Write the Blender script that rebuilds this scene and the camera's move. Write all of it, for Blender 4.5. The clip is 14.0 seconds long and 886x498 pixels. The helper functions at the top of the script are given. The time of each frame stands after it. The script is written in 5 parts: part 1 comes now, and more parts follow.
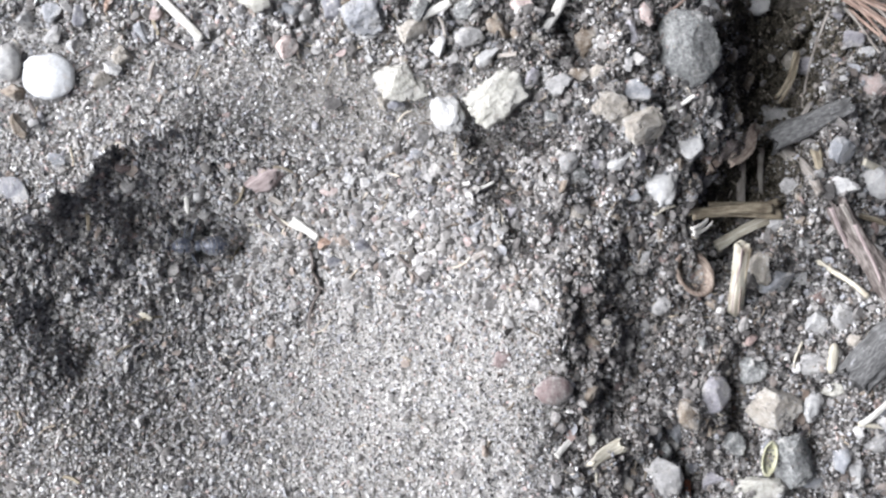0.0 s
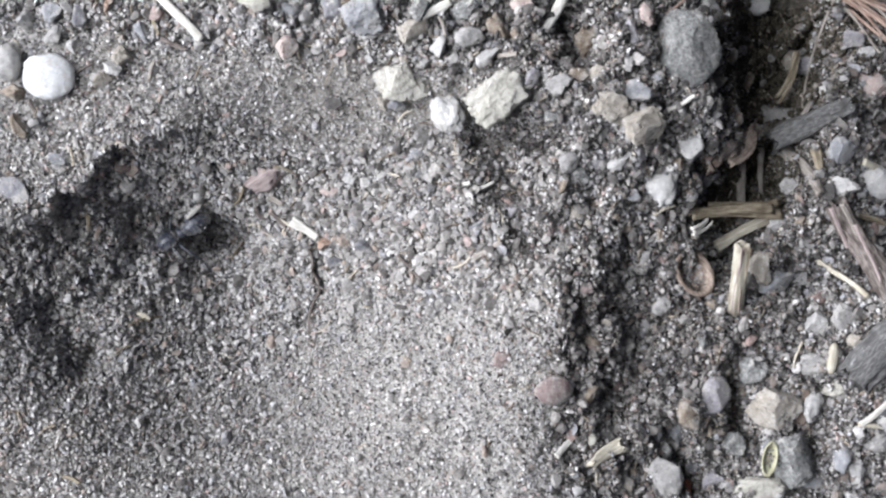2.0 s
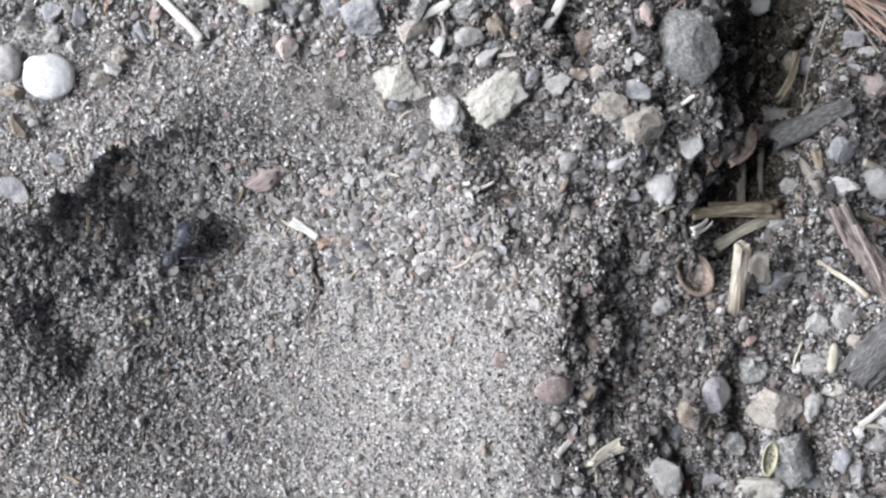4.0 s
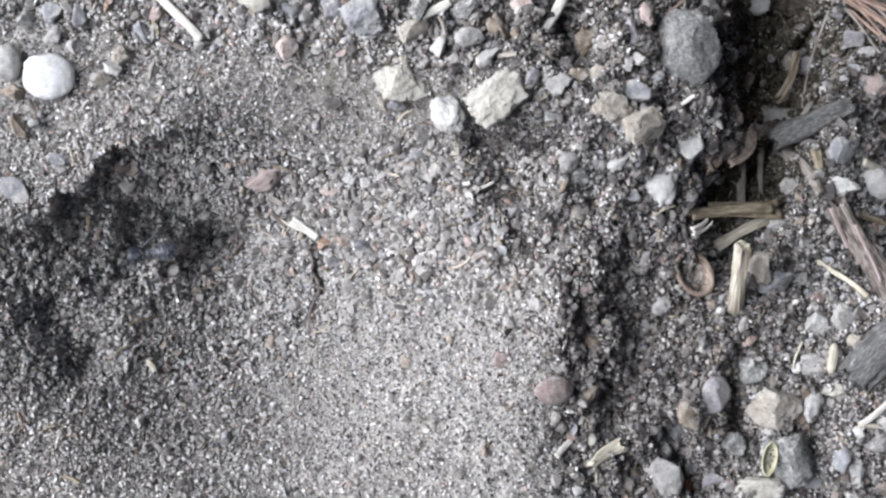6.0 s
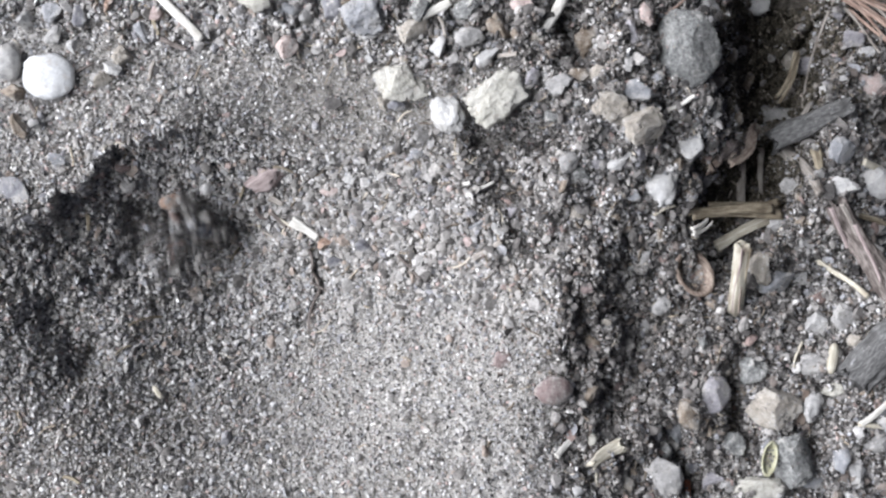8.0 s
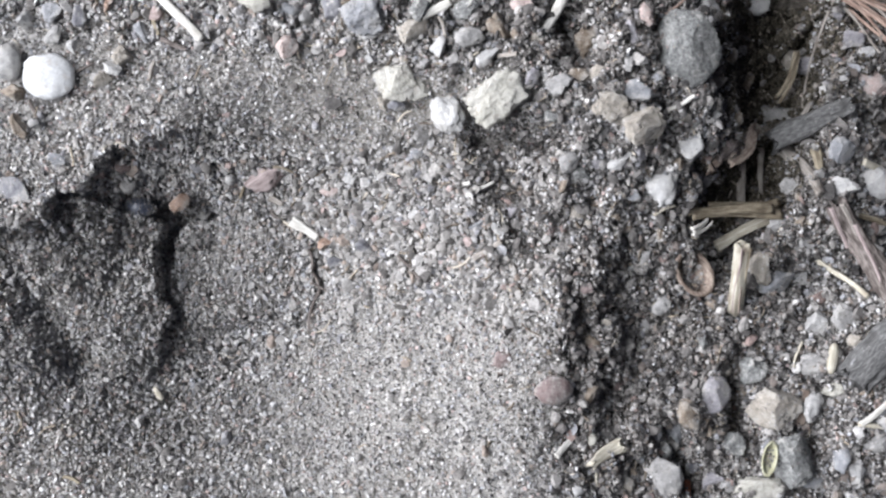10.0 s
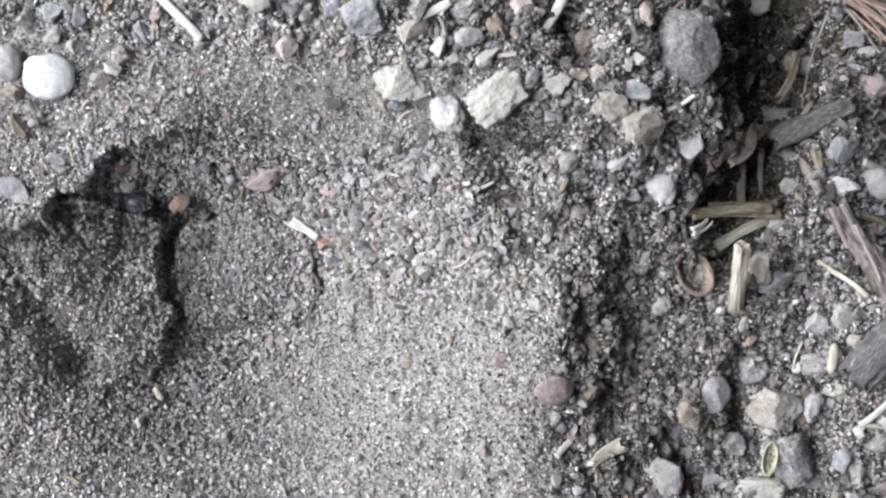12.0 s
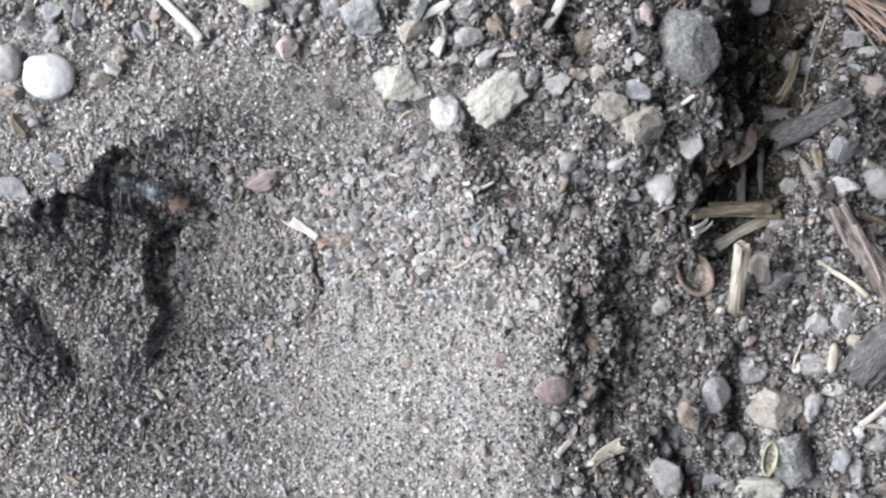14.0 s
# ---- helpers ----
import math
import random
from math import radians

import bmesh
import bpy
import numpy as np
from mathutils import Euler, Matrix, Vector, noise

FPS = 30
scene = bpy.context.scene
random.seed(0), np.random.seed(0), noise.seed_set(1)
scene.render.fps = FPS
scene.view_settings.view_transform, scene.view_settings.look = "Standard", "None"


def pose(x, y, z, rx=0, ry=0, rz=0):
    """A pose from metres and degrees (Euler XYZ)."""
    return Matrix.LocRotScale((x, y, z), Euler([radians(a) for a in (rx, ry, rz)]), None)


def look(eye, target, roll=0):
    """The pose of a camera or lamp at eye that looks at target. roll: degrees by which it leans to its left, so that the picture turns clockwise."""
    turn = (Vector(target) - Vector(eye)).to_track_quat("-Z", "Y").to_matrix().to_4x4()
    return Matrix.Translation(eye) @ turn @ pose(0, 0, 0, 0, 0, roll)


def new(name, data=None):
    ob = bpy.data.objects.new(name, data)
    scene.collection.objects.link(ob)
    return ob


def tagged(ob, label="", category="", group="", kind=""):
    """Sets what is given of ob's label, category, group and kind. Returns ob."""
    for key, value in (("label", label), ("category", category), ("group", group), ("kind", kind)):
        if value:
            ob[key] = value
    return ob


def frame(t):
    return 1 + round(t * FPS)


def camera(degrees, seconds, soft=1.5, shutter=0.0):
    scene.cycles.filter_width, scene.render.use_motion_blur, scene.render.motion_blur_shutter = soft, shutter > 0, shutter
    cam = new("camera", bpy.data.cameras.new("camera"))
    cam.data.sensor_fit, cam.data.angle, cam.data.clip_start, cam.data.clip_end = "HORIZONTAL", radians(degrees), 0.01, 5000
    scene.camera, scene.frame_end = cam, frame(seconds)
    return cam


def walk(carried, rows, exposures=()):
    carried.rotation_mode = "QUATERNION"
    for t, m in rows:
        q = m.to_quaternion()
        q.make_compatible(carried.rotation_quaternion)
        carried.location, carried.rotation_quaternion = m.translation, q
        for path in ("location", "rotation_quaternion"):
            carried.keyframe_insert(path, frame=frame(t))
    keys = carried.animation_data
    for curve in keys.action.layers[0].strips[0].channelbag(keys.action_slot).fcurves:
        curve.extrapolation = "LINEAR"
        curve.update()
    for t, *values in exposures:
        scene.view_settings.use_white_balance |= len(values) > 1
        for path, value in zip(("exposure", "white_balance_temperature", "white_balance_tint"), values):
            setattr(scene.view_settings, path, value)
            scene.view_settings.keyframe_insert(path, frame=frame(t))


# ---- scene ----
# Lengths below are in millimetres; MM turns them into metres.
MM = 0.001
cam = camera(40, 14.0, soft=2.4, shutter=0.8)
EYE = pose(0, 0, 143.6 * MM)
walk(cam, [(0, EYE), (14.0, EYE)], [(t, 0.80 + s, 5950, 11.8) for t, s in ((0, 0.28), (0.2, 0.17), (0.4, 0.07), (0.8, 0.0), (14.0, 0.0))])

# ---- light: open shade, a broad pale sky on one side ----
SUN_AZ, SUN_EL = 172, 36
world = bpy.data.worlds.new("sky")
scene.world = world
world.use_nodes = True
wn = world.node_tree.nodes
sky = wn.new("ShaderNodeTexSky")
sky.sky_type, sky.sun_disc = "NISHITA", False
sky.air_density, sky.dust_density, sky.ozone_density = 0.1, 3.0, 0.5
sky.sun_elevation, sky.sun_rotation = radians(SUN_EL), radians(90 - SUN_AZ)
world.node_tree.links.new(sky.outputs[0], wn["Background"].inputs[0])
wn["Background"].inputs[1].default_value = 0.05
sun_data = bpy.data.lights.new("sun", "SUN")
sun_data.energy, sun_data.angle, sun_data.color = 5.0, radians(64), (1.0, 0.985, 0.965)
sun = new("sun", sun_data)
az, el = radians(SUN_AZ), radians(SUN_EL)
sun.matrix_world = look((math.cos(az) * math.cos(el), math.sin(az) * math.cos(el), math.sin(el)), (0, 0, 0))

# ---- materials ----


def mat(name, rough=0.8, spec=0.3):
    m = bpy.data.materials.new(name)
    m.use_nodes = True
    b = m.node_tree.nodes["Principled BSDF"]
    b.inputs["Roughness"].default_value = rough
    b.inputs["Specular IOR Level"].default_value = spec
    return m, m.node_tree, b


def noise_node(t, scale, detail=4.0, rough=0.6, dims=None):
    n = t.nodes.new("ShaderNodeTexNoise")
    n.inputs["Scale"].default_value = scale
    n.inputs["Detail"].default_value = detail
    n.inputs["Roughness"].default_value = rough
    c = t.nodes.new("ShaderNodeTexCoord")
    t.links.new(c.outputs["Object"], n.inputs["Vector"])
    return n


def ramp(t, stops, source, smooth=True):
    r = t.nodes.new("ShaderNodeValToRGB")
    r.color_ramp.interpolation = "LINEAR" if smooth else "CONSTANT"
    while len(r.color_ramp.elements) < len(stops):
        r.color_ramp.elements.new(0.5)
    for e, (p, c) in zip(r.color_ramp.elements, stops):
        e.position, e.color = p, (*c, 1)
    t.links.new(source, r.inputs[0])
    return r


def mix(t, kind, fac, a, b):
    m = t.nodes.new("ShaderNodeMix")
    m.data_type, m.blend_type = "RGBA", kind
    for socket, v in ((m.inputs[0], fac), (m.inputs[6], a), (m.inputs[7], b)):
        if isinstance(v, (int, float)):
            socket.default_value = v
        elif isinstance(v, tuple):
            socket.default_value = (*v, 1)
        else:
            t.links.new(v, socket)
    return m.outputs[2]


def bump(t, b, source, strength, dist):
    n = t.nodes.new("ShaderNodeBump")
    n.inputs["Strength"].default_value = strength
    n.inputs["Distance"].default_value = dist * MM
    t.links.new(source, n.inputs["Height"])
    t.links.new(n.outputs[0], b.inputs["Normal"])


def grain_material(name, stops, glow=0.0):
    """Mixed mineral grains: each one takes its own colour."""
    m, t, b = mat(name, 0.75, 0.2)
    src = t.nodes.new("ShaderNodeNewGeometry").outputs["Random Per Island"]
    r = ramp(t, stops, src, False)
    n = noise_node(t, 2500, 3)
    g = ramp(t, [(0.3, (0.62, 0.62, 0.62)), (0.7, (1.25, 1.25, 1.25))], n.outputs[0])
    big = noise_node(t, 160, 2)
    g2 = ramp(t, [(0.35, (0.9, 0.9, 0.9)), (0.7, (1.05, 1.04, 1.02))], big.outputs[0])
    c = mix(t, "MULTIPLY", 1.0, r.outputs[0], g.outputs[0])
    c = mix(t, "MULTIPLY", 1.0, c, g2.outputs[0])
    t.links.new(c, b.inputs["Base Color"])
    bump(t, b, n.outputs[0], 0.5, 0.06)
    if glow:
        # mineral grains let part of the light through
        through_light = t.nodes.new("ShaderNodeBsdfTranslucent")
        t.links.new(c, through_light.inputs["Color"])
        both = t.nodes.new("ShaderNodeMixShader")
        both.inputs[0].default_value = glow
        t.links.new(b.outputs[0], both.inputs[1])
        t.links.new(through_light.outputs[0], both.inputs[2])
        t.links.new(both.outputs[0], t.nodes["Material Output"].inputs["Surface"])
    return m


SAND_STOPS = [(0.0, (0.096, 0.092, 0.090)), (0.07, (0.192, 0.181, 0.172)), (0.16, (0.294, 0.286, 0.289)), (0.27, (0.418, 0.405, 0.386)),
              (0.42, (0.520, 0.511, 0.503)), (0.58, (0.599, 0.584, 0.559)), (0.70, (0.678, 0.672, 0.669)), (0.79, (0.407, 0.356, 0.316)), (0.84, (0.452, 0.461, 0.486)),
              (0.89, (0.768, 0.759, 0.746)), (0.94, (0.531, 0.435, 0.407)), (0.972, (0.820, 0.820, 0.820))]
FLAKE_STOPS = [(0.0, (0.126, 0.119, 0.113)), (0.10, (0.231, 0.219, 0.207)), (0.26, (0.315, 0.302, 0.286)), (0.46, (0.378, 0.366, 0.352)), (0.64, (0.420, 0.404, 0.382)),
               (0.75, (0.336, 0.334, 0.347)), (0.83, (0.357, 0.302, 0.263)), (0.88, (0.493, 0.482, 0.466)), (0.95, (0.420, 0.341, 0.320)), (0.975, (0.53, 0.52, 0.51))]
GRAVEL_STOPS = [(0.0, (0.075, 0.071, 0.068)), (0.12, (0.150, 0.141, 0.134)), (0.32, (0.225, 0.214, 0.203)), (0.53, (0.300, 0.288, 0.274)),
                (0.68, (0.205, 0.178, 0.158)), (0.78, (0.288, 0.290, 0.302)), (0.86, (0.42, 0.406, 0.388)), (0.93, (0.255, 0.196, 0.178)), (0.965, (0.50, 0.488, 0.472))]
M_SAND = grain_material("sand_grain", SAND_STOPS, 0.22)
SOIL_STOPS = [(0.0, (0.060, 0.056, 0.053)), (0.16, (0.122, 0.114, 0.108)), (0.38, (0.182, 0.172, 0.163)), (0.60, (0.245, 0.233, 0.222)),
              (0.76, (0.172, 0.140, 0.120)), (0.82, (0.215, 0.218, 0.228)), (0.88, (0.32, 0.302, 0.284)), (0.965, (0.42, 0.402, 0.382))]
# brown soil crumbs with the hollow's shade put into the colour
SHADED_SOIL_STOPS = [(0.0, (0.040, 0.035, 0.026)), (0.3, (0.072, 0.064, 0.048)), (0.6, (0.112, 0.098, 0.075)), (0.9, (0.20, 0.178, 0.146))]
M_SHADED_SOIL = grain_material("shaded_soil_crumb", SHADED_SOIL_STOPS)
M_SOIL = grain_material("soil_crumb", SOIL_STOPS, 0.1)
M_FLAKE = grain_material("sand_flake", FLAKE_STOPS, 0.2)
M_COARSE = grain_material("coarse_grain", GRAVEL_STOPS)


def ground_material():
    m, t, b = mat("packed_sand", 0.9, 0.2)
    fine = noise_node(t, 1900, 6, 0.7)
    r = ramp(t, [(0.3, (0.22, 0.213, 0.202)), (0.5, (0.43, 0.418, 0.402)), (0.68, (0.60, 0.59, 0.572))], fine.outputs[0])
    big = noise_node(t, 90, 4)
    g = ramp(t, [(0.3, (0.8, 0.79, 0.77)), (0.7, (1.05, 1.04, 1.03))], big.outputs[0])
    # brown soil under the gravel, darkened for the hollow's shade; pale sand elsewhere
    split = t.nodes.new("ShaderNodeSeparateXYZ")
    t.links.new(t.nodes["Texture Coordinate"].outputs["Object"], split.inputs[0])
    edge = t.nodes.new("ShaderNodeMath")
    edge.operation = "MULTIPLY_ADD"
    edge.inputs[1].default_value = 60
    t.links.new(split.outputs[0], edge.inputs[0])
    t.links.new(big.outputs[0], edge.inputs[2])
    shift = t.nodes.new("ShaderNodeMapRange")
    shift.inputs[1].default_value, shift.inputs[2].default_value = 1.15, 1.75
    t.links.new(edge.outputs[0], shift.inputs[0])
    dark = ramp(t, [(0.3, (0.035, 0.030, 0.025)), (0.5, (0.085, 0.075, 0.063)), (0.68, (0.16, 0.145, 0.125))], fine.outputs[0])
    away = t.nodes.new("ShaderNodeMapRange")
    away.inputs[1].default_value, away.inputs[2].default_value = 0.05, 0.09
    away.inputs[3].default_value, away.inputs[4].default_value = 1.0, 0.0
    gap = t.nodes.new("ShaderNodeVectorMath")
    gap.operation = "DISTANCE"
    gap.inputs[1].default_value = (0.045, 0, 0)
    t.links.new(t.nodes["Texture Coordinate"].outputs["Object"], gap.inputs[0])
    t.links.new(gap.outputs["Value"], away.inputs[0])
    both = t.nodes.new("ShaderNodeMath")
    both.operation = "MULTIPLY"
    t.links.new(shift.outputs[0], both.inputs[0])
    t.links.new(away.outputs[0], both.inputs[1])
    pale = mix(t, "MULTIPLY", 1.0, r.outputs[0], g.outputs[0])
    wide = ramp(t, [(0.35, (0.72, 0.70, 0.66)), (0.65, (1.05, 1.05, 1.04))], noise_node(t, 14, 5, 0.65).outputs[0])
    pale = mix(t, "MULTIPLY", 1.0, pale, wide.outputs[0])
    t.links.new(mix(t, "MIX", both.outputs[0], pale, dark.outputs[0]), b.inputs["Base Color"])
    bump(t, b, fine.outputs[0], 1.0, 0.3)
    return m


M_GROUND = ground_material()


def stone_material(name, a, c, spots=None, scale=600, rough=0.65, relief=0.25, film=0.75):
    """Stone of base colours a to c, with mineral specks and a dusty film in blotches."""
    m, t, b = mat(name, rough, 0.35)
    n = noise_node(t, scale, 6, 0.65)
    r = ramp(t, [(0.32, a), (0.68, c)], n.outputs[0])
    col = r.outputs[0]
    fine = noise_node(t, 3200, 3, 0.7)
    if spots:
        s = ramp(t, [(0.6, (0, 0, 0)), (0.68, (1, 1, 1))], noise_node(t, 900, 2).outputs[0])
        col = mix(t, "MIX", s.outputs[0], col, spots)
    d = ramp(t, [(0.45, (0, 0, 0)), (0.62, (1, 1, 1))], noise_node(t, 420, 6, 0.75).outputs[0])
    col = mix(t, "MIX", mix(t, "MULTIPLY", 1.0, d.outputs[0], (film, film, film)), col, (0.34, 0.33, 0.305))
    g = ramp(t, [(0.3, (0.78, 0.78, 0.78)), (0.7, (1.12, 1.12, 1.12))], fine.outputs[0])
    t.links.new(mix(t, "MULTIPLY", 1.0, col, g.outputs[0]), b.inputs["Base Color"])
    bump(t, b, fine.outputs[0], 0.6, relief)
    return m


STONE = {
    "quartz": stone_material("clean_quartz", (0.47, 0.478, 0.48), (0.61, 0.613, 0.61), (0.50, 0.485, 0.46), 330, 0.45, 0.06, 0.12),
    "white": stone_material("white_quartz", (0.33, 0.327, 0.318), (0.48, 0.475, 0.463), None, 420, 0.5, 0.06),
    "cream": stone_material("cream_stone", (0.33, 0.32, 0.278), (0.49, 0.475, 0.415), (0.24, 0.215, 0.175), 420, 0.75),
    "pale": stone_material("pale_stone", (0.31, 0.308, 0.298), (0.49, 0.48, 0.468), None, 500),
    "grey": stone_material("grey_stone", (0.216, 0.211, 0.203), (0.378, 0.369, 0.360), (0.20, 0.19, 0.18), 600),
    "gritty": stone_material("gritty_stone", (0.085, 0.087, 0.085), (0.33, 0.333, 0.32), (0.40, 0.395, 0.37), 2300, 0.9, 0.6, 0.2),
    "clod": stone_material("soil_clod", (0.11, 0.102, 0.094), (0.33, 0.313, 0.292), (0.36, 0.34, 0.318), 2100, 0.95, 0.8, 0.3),
    "blue": stone_material("bluish_stone", (0.175, 0.18, 0.19), (0.315, 0.32, 0.335), None, 500),
    "slate": stone_material("dark_stone", (0.10, 0.10, 0.11), (0.24, 0.24, 0.26), (0.30, 0.29, 0.28), 500),
    "tan": stone_material("tan_stone", (0.235, 0.212, 0.178), (0.425, 0.388, 0.335), (0.25, 0.205, 0.155), 450),
    "brown": stone_material("brown_stone", (0.153, 0.122, 0.090), (0.288, 0.234, 0.180), None, 450),
    "pink": stone_material("pink_stone", (0.34, 0.27, 0.245), (0.50, 0.41, 0.38), (0.55, 0.52, 0.50), 450),
    "rose": stone_material("rose_stone", (0.15, 0.112, 0.105), (0.25, 0.195, 0.186), (0.30, 0.265, 0.26), 450),
    "rust": stone_material("rust_stone", (0.26, 0.172, 0.128), (0.40, 0.292, 0.226), (0.20, 0.15, 0.12), 600),
    "lilac": stone_material("lilac_stone", (0.20, 0.19, 0.202), (0.335, 0.322, 0.34), (0.22, 0.20, 0.19), 500),
}


def plant_material(name, a, c, dark, along=420):
    """Dead plant stuff: fibres along the piece, stains across it."""
    m, t, b = mat(name, 0.7, 0.25)
    c0 = t.nodes.new("ShaderNodeTexCoord")
    mp = t.nodes.new("ShaderNodeMapping")
    mp.inputs["Scale"].default_value = (along, 4200, 4200)
    t.links.new(c0.outputs["Object"], mp.inputs["Vector"])
    n = t.nodes.new("ShaderNodeTexNoise")
    n.inputs["Scale"].default_value = 1.0
    n.inputs["Detail"].default_value = 4
    t.links.new(mp.outputs[0], n.inputs["Vector"])
    r = ramp(t, [(0.25, dark), (0.45, a), (0.68, c)], n.outputs[0])
    s = ramp(t, [(0.55, (0, 0, 0)), (0.72, (0.7, 0.7, 0.7))], noise_node(t, 420, 4).outputs[0])
    t.links.new(mix(t, "MIX", s.outputs[0], r.outputs[0], dark), b.inputs["Base Color"])
    bump(t, b, n.outputs[0], 0.7, 0.12)
    return m


PLANT = {
    "straw": plant_material("straw", (0.42, 0.39, 0.31), (0.60, 0.565, 0.48), (0.25, 0.21, 0.155)),
    "reed": plant_material("pale_reed", (0.30, 0.278, 0.22), (0.44, 0.415, 0.35), (0.17, 0.135, 0.10)),
    "white": plant_material("bleached_straw", (0.50, 0.485, 0.44), (0.66, 0.645, 0.60), (0.33, 0.31, 0.27)),
    "dull": plant_material("dull_straw", (0.20, 0.168, 0.118), (0.34, 0.298, 0.22), (0.085, 0.064, 0.044)),
    "wood": plant_material("grey_wood", (0.088, 0.087, 0.085), (0.165, 0.162, 0.157), (0.045, 0.043, 0.041), 1300),
    "bark": plant_material("brown_bark", (0.10, 0.084, 0.075), (0.215, 0.188, 0.172), (0.035, 0.027, 0.023), 900),
    "needle": plant_material("dry_needle", (0.27, 0.19, 0.15), (0.40, 0.31, 0.255), (0.14, 0.09, 0.07)),
    "stem": plant_material("grey_stem", (0.26, 0.235, 0.21), (0.38, 0.35, 0.31), (0.13, 0.11, 0.09)),
    "red": plant_material("red_brown_bit", (0.30, 0.12, 0.07), (0.42, 0.20, 0.12), (0.16, 0.06, 0.04)),
    "husk": plant_material("brown_husk", (0.20, 0.155, 0.125), (0.36, 0.31, 0.26), (0.09, 0.065, 0.05)),
    "yellow": plant_material("yellow_husk", (0.33, 0.325, 0.215), (0.46, 0.45, 0.34), (0.22, 0.205, 0.13)),
    "pinkleaf": plant_material("pinkish_scrap", (0.26, 0.212, 0.203), (0.38, 0.325, 0.31), (0.15, 0.11, 0.10)),
}

# ---- terrain begin: height of the sand in millimetres ----


def lattice(i, j, seed):
    v = np.sin(i * 127.1 + j * 311.7 + seed * 74.7) * 43758.5453
    return v - np.floor(v)


def vnoise(x, y, seed):
    i, j = np.floor(x), np.floor(y)
    u, v = x - i, y - j
    u, v = u * u * (3 - 2 * u), v * v * (3 - 2 * v)
    a, b = lattice(i, j, seed), lattice(i + 1, j, seed)
    c, d = lattice(i, j + 1, seed), lattice(i + 1, j + 1, seed)
    return (a + (b - a) * u) * (1 - v) + (c + (d - c) * u) * v


def fbm(x, y, seed, octaves=4):
    total, amp = 0.0, 0.5
    for k in range(octaves):
        total = total + amp * (vnoise(x * 2 ** k, y * 2 ** k, seed + k) - 0.5)
        amp *= 0.5
    return total


def step(v):
    v = np.clip(v, 0, 1)
    return v * v * (3 - 2 * v)


def bell(x, y, cx, cy, sx, sy):
    return np.exp(-((x - cx) / sx) ** 2 - ((y - cy) / sy) ** 2)


def off_line(x, y, ax, ay, bx, by):
    ux, uy = bx - ax, by - ay
    k = np.clip(((x - ax) * ux + (y - ay) * uy) / (ux * ux + uy * uy), 0, 1)
    return np.hypot(x - ax - k * ux, y - ay - k * uy)


def gully(x, y, ax, ay, bx, by, w):
    return np.exp(-(off_line(x, y, ax, ay, bx, by) / w) ** 2)


def gravelly(x, y):
    """1 where the ground is coarse and littered, 0 on smooth sand."""
    wob = 6 * fbm(x * 0.12, y * 0.12, 50)
    right = step((x + 0.03 * y + wob + 3.0 * bell(x, y, 6, 9, 9, 7) - 9.9) / 6)
    top = step((y + 0.12 * x + wob - 19.07) / 5)
    return np.clip(np.maximum(right, top), 0, 1)


def coarse(x, y):
    """1 where coarse grains lie on the sand."""
    wob = 4 * fbm(x * 0.15, y * 0.15, 60)
    mid = bell(x, y, -2.93, 3.4, 20, 10)
    wall = 0.45 * bell(x, y, -32.27, 5.4, 14.67, 8.67)
    return np.clip(step(1.8 * mid - 0.35 + 0.12 * wob) + wall + gravelly(x, y), 0, 1)


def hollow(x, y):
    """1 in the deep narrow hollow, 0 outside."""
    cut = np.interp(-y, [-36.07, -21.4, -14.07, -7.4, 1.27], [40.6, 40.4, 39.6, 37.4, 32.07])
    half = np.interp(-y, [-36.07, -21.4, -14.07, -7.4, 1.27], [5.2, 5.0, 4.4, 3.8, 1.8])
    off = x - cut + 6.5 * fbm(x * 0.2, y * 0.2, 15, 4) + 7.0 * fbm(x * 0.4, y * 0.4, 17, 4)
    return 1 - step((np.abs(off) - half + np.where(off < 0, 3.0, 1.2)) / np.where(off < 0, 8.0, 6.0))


def gaps(x, y):
    """1 in the clefts between the larger stones."""
    wob = 2.5 * fbm(x * 0.3, y * 0.3, 16, 3)
    return np.maximum(0.8 * gully(x + 1.6 * wob, y, 6.13, 12.4, 9.4, 0.73, 3.47), gully(x, y + wob, 4.2, 12.6, 13.2, 12.9, 1.9))


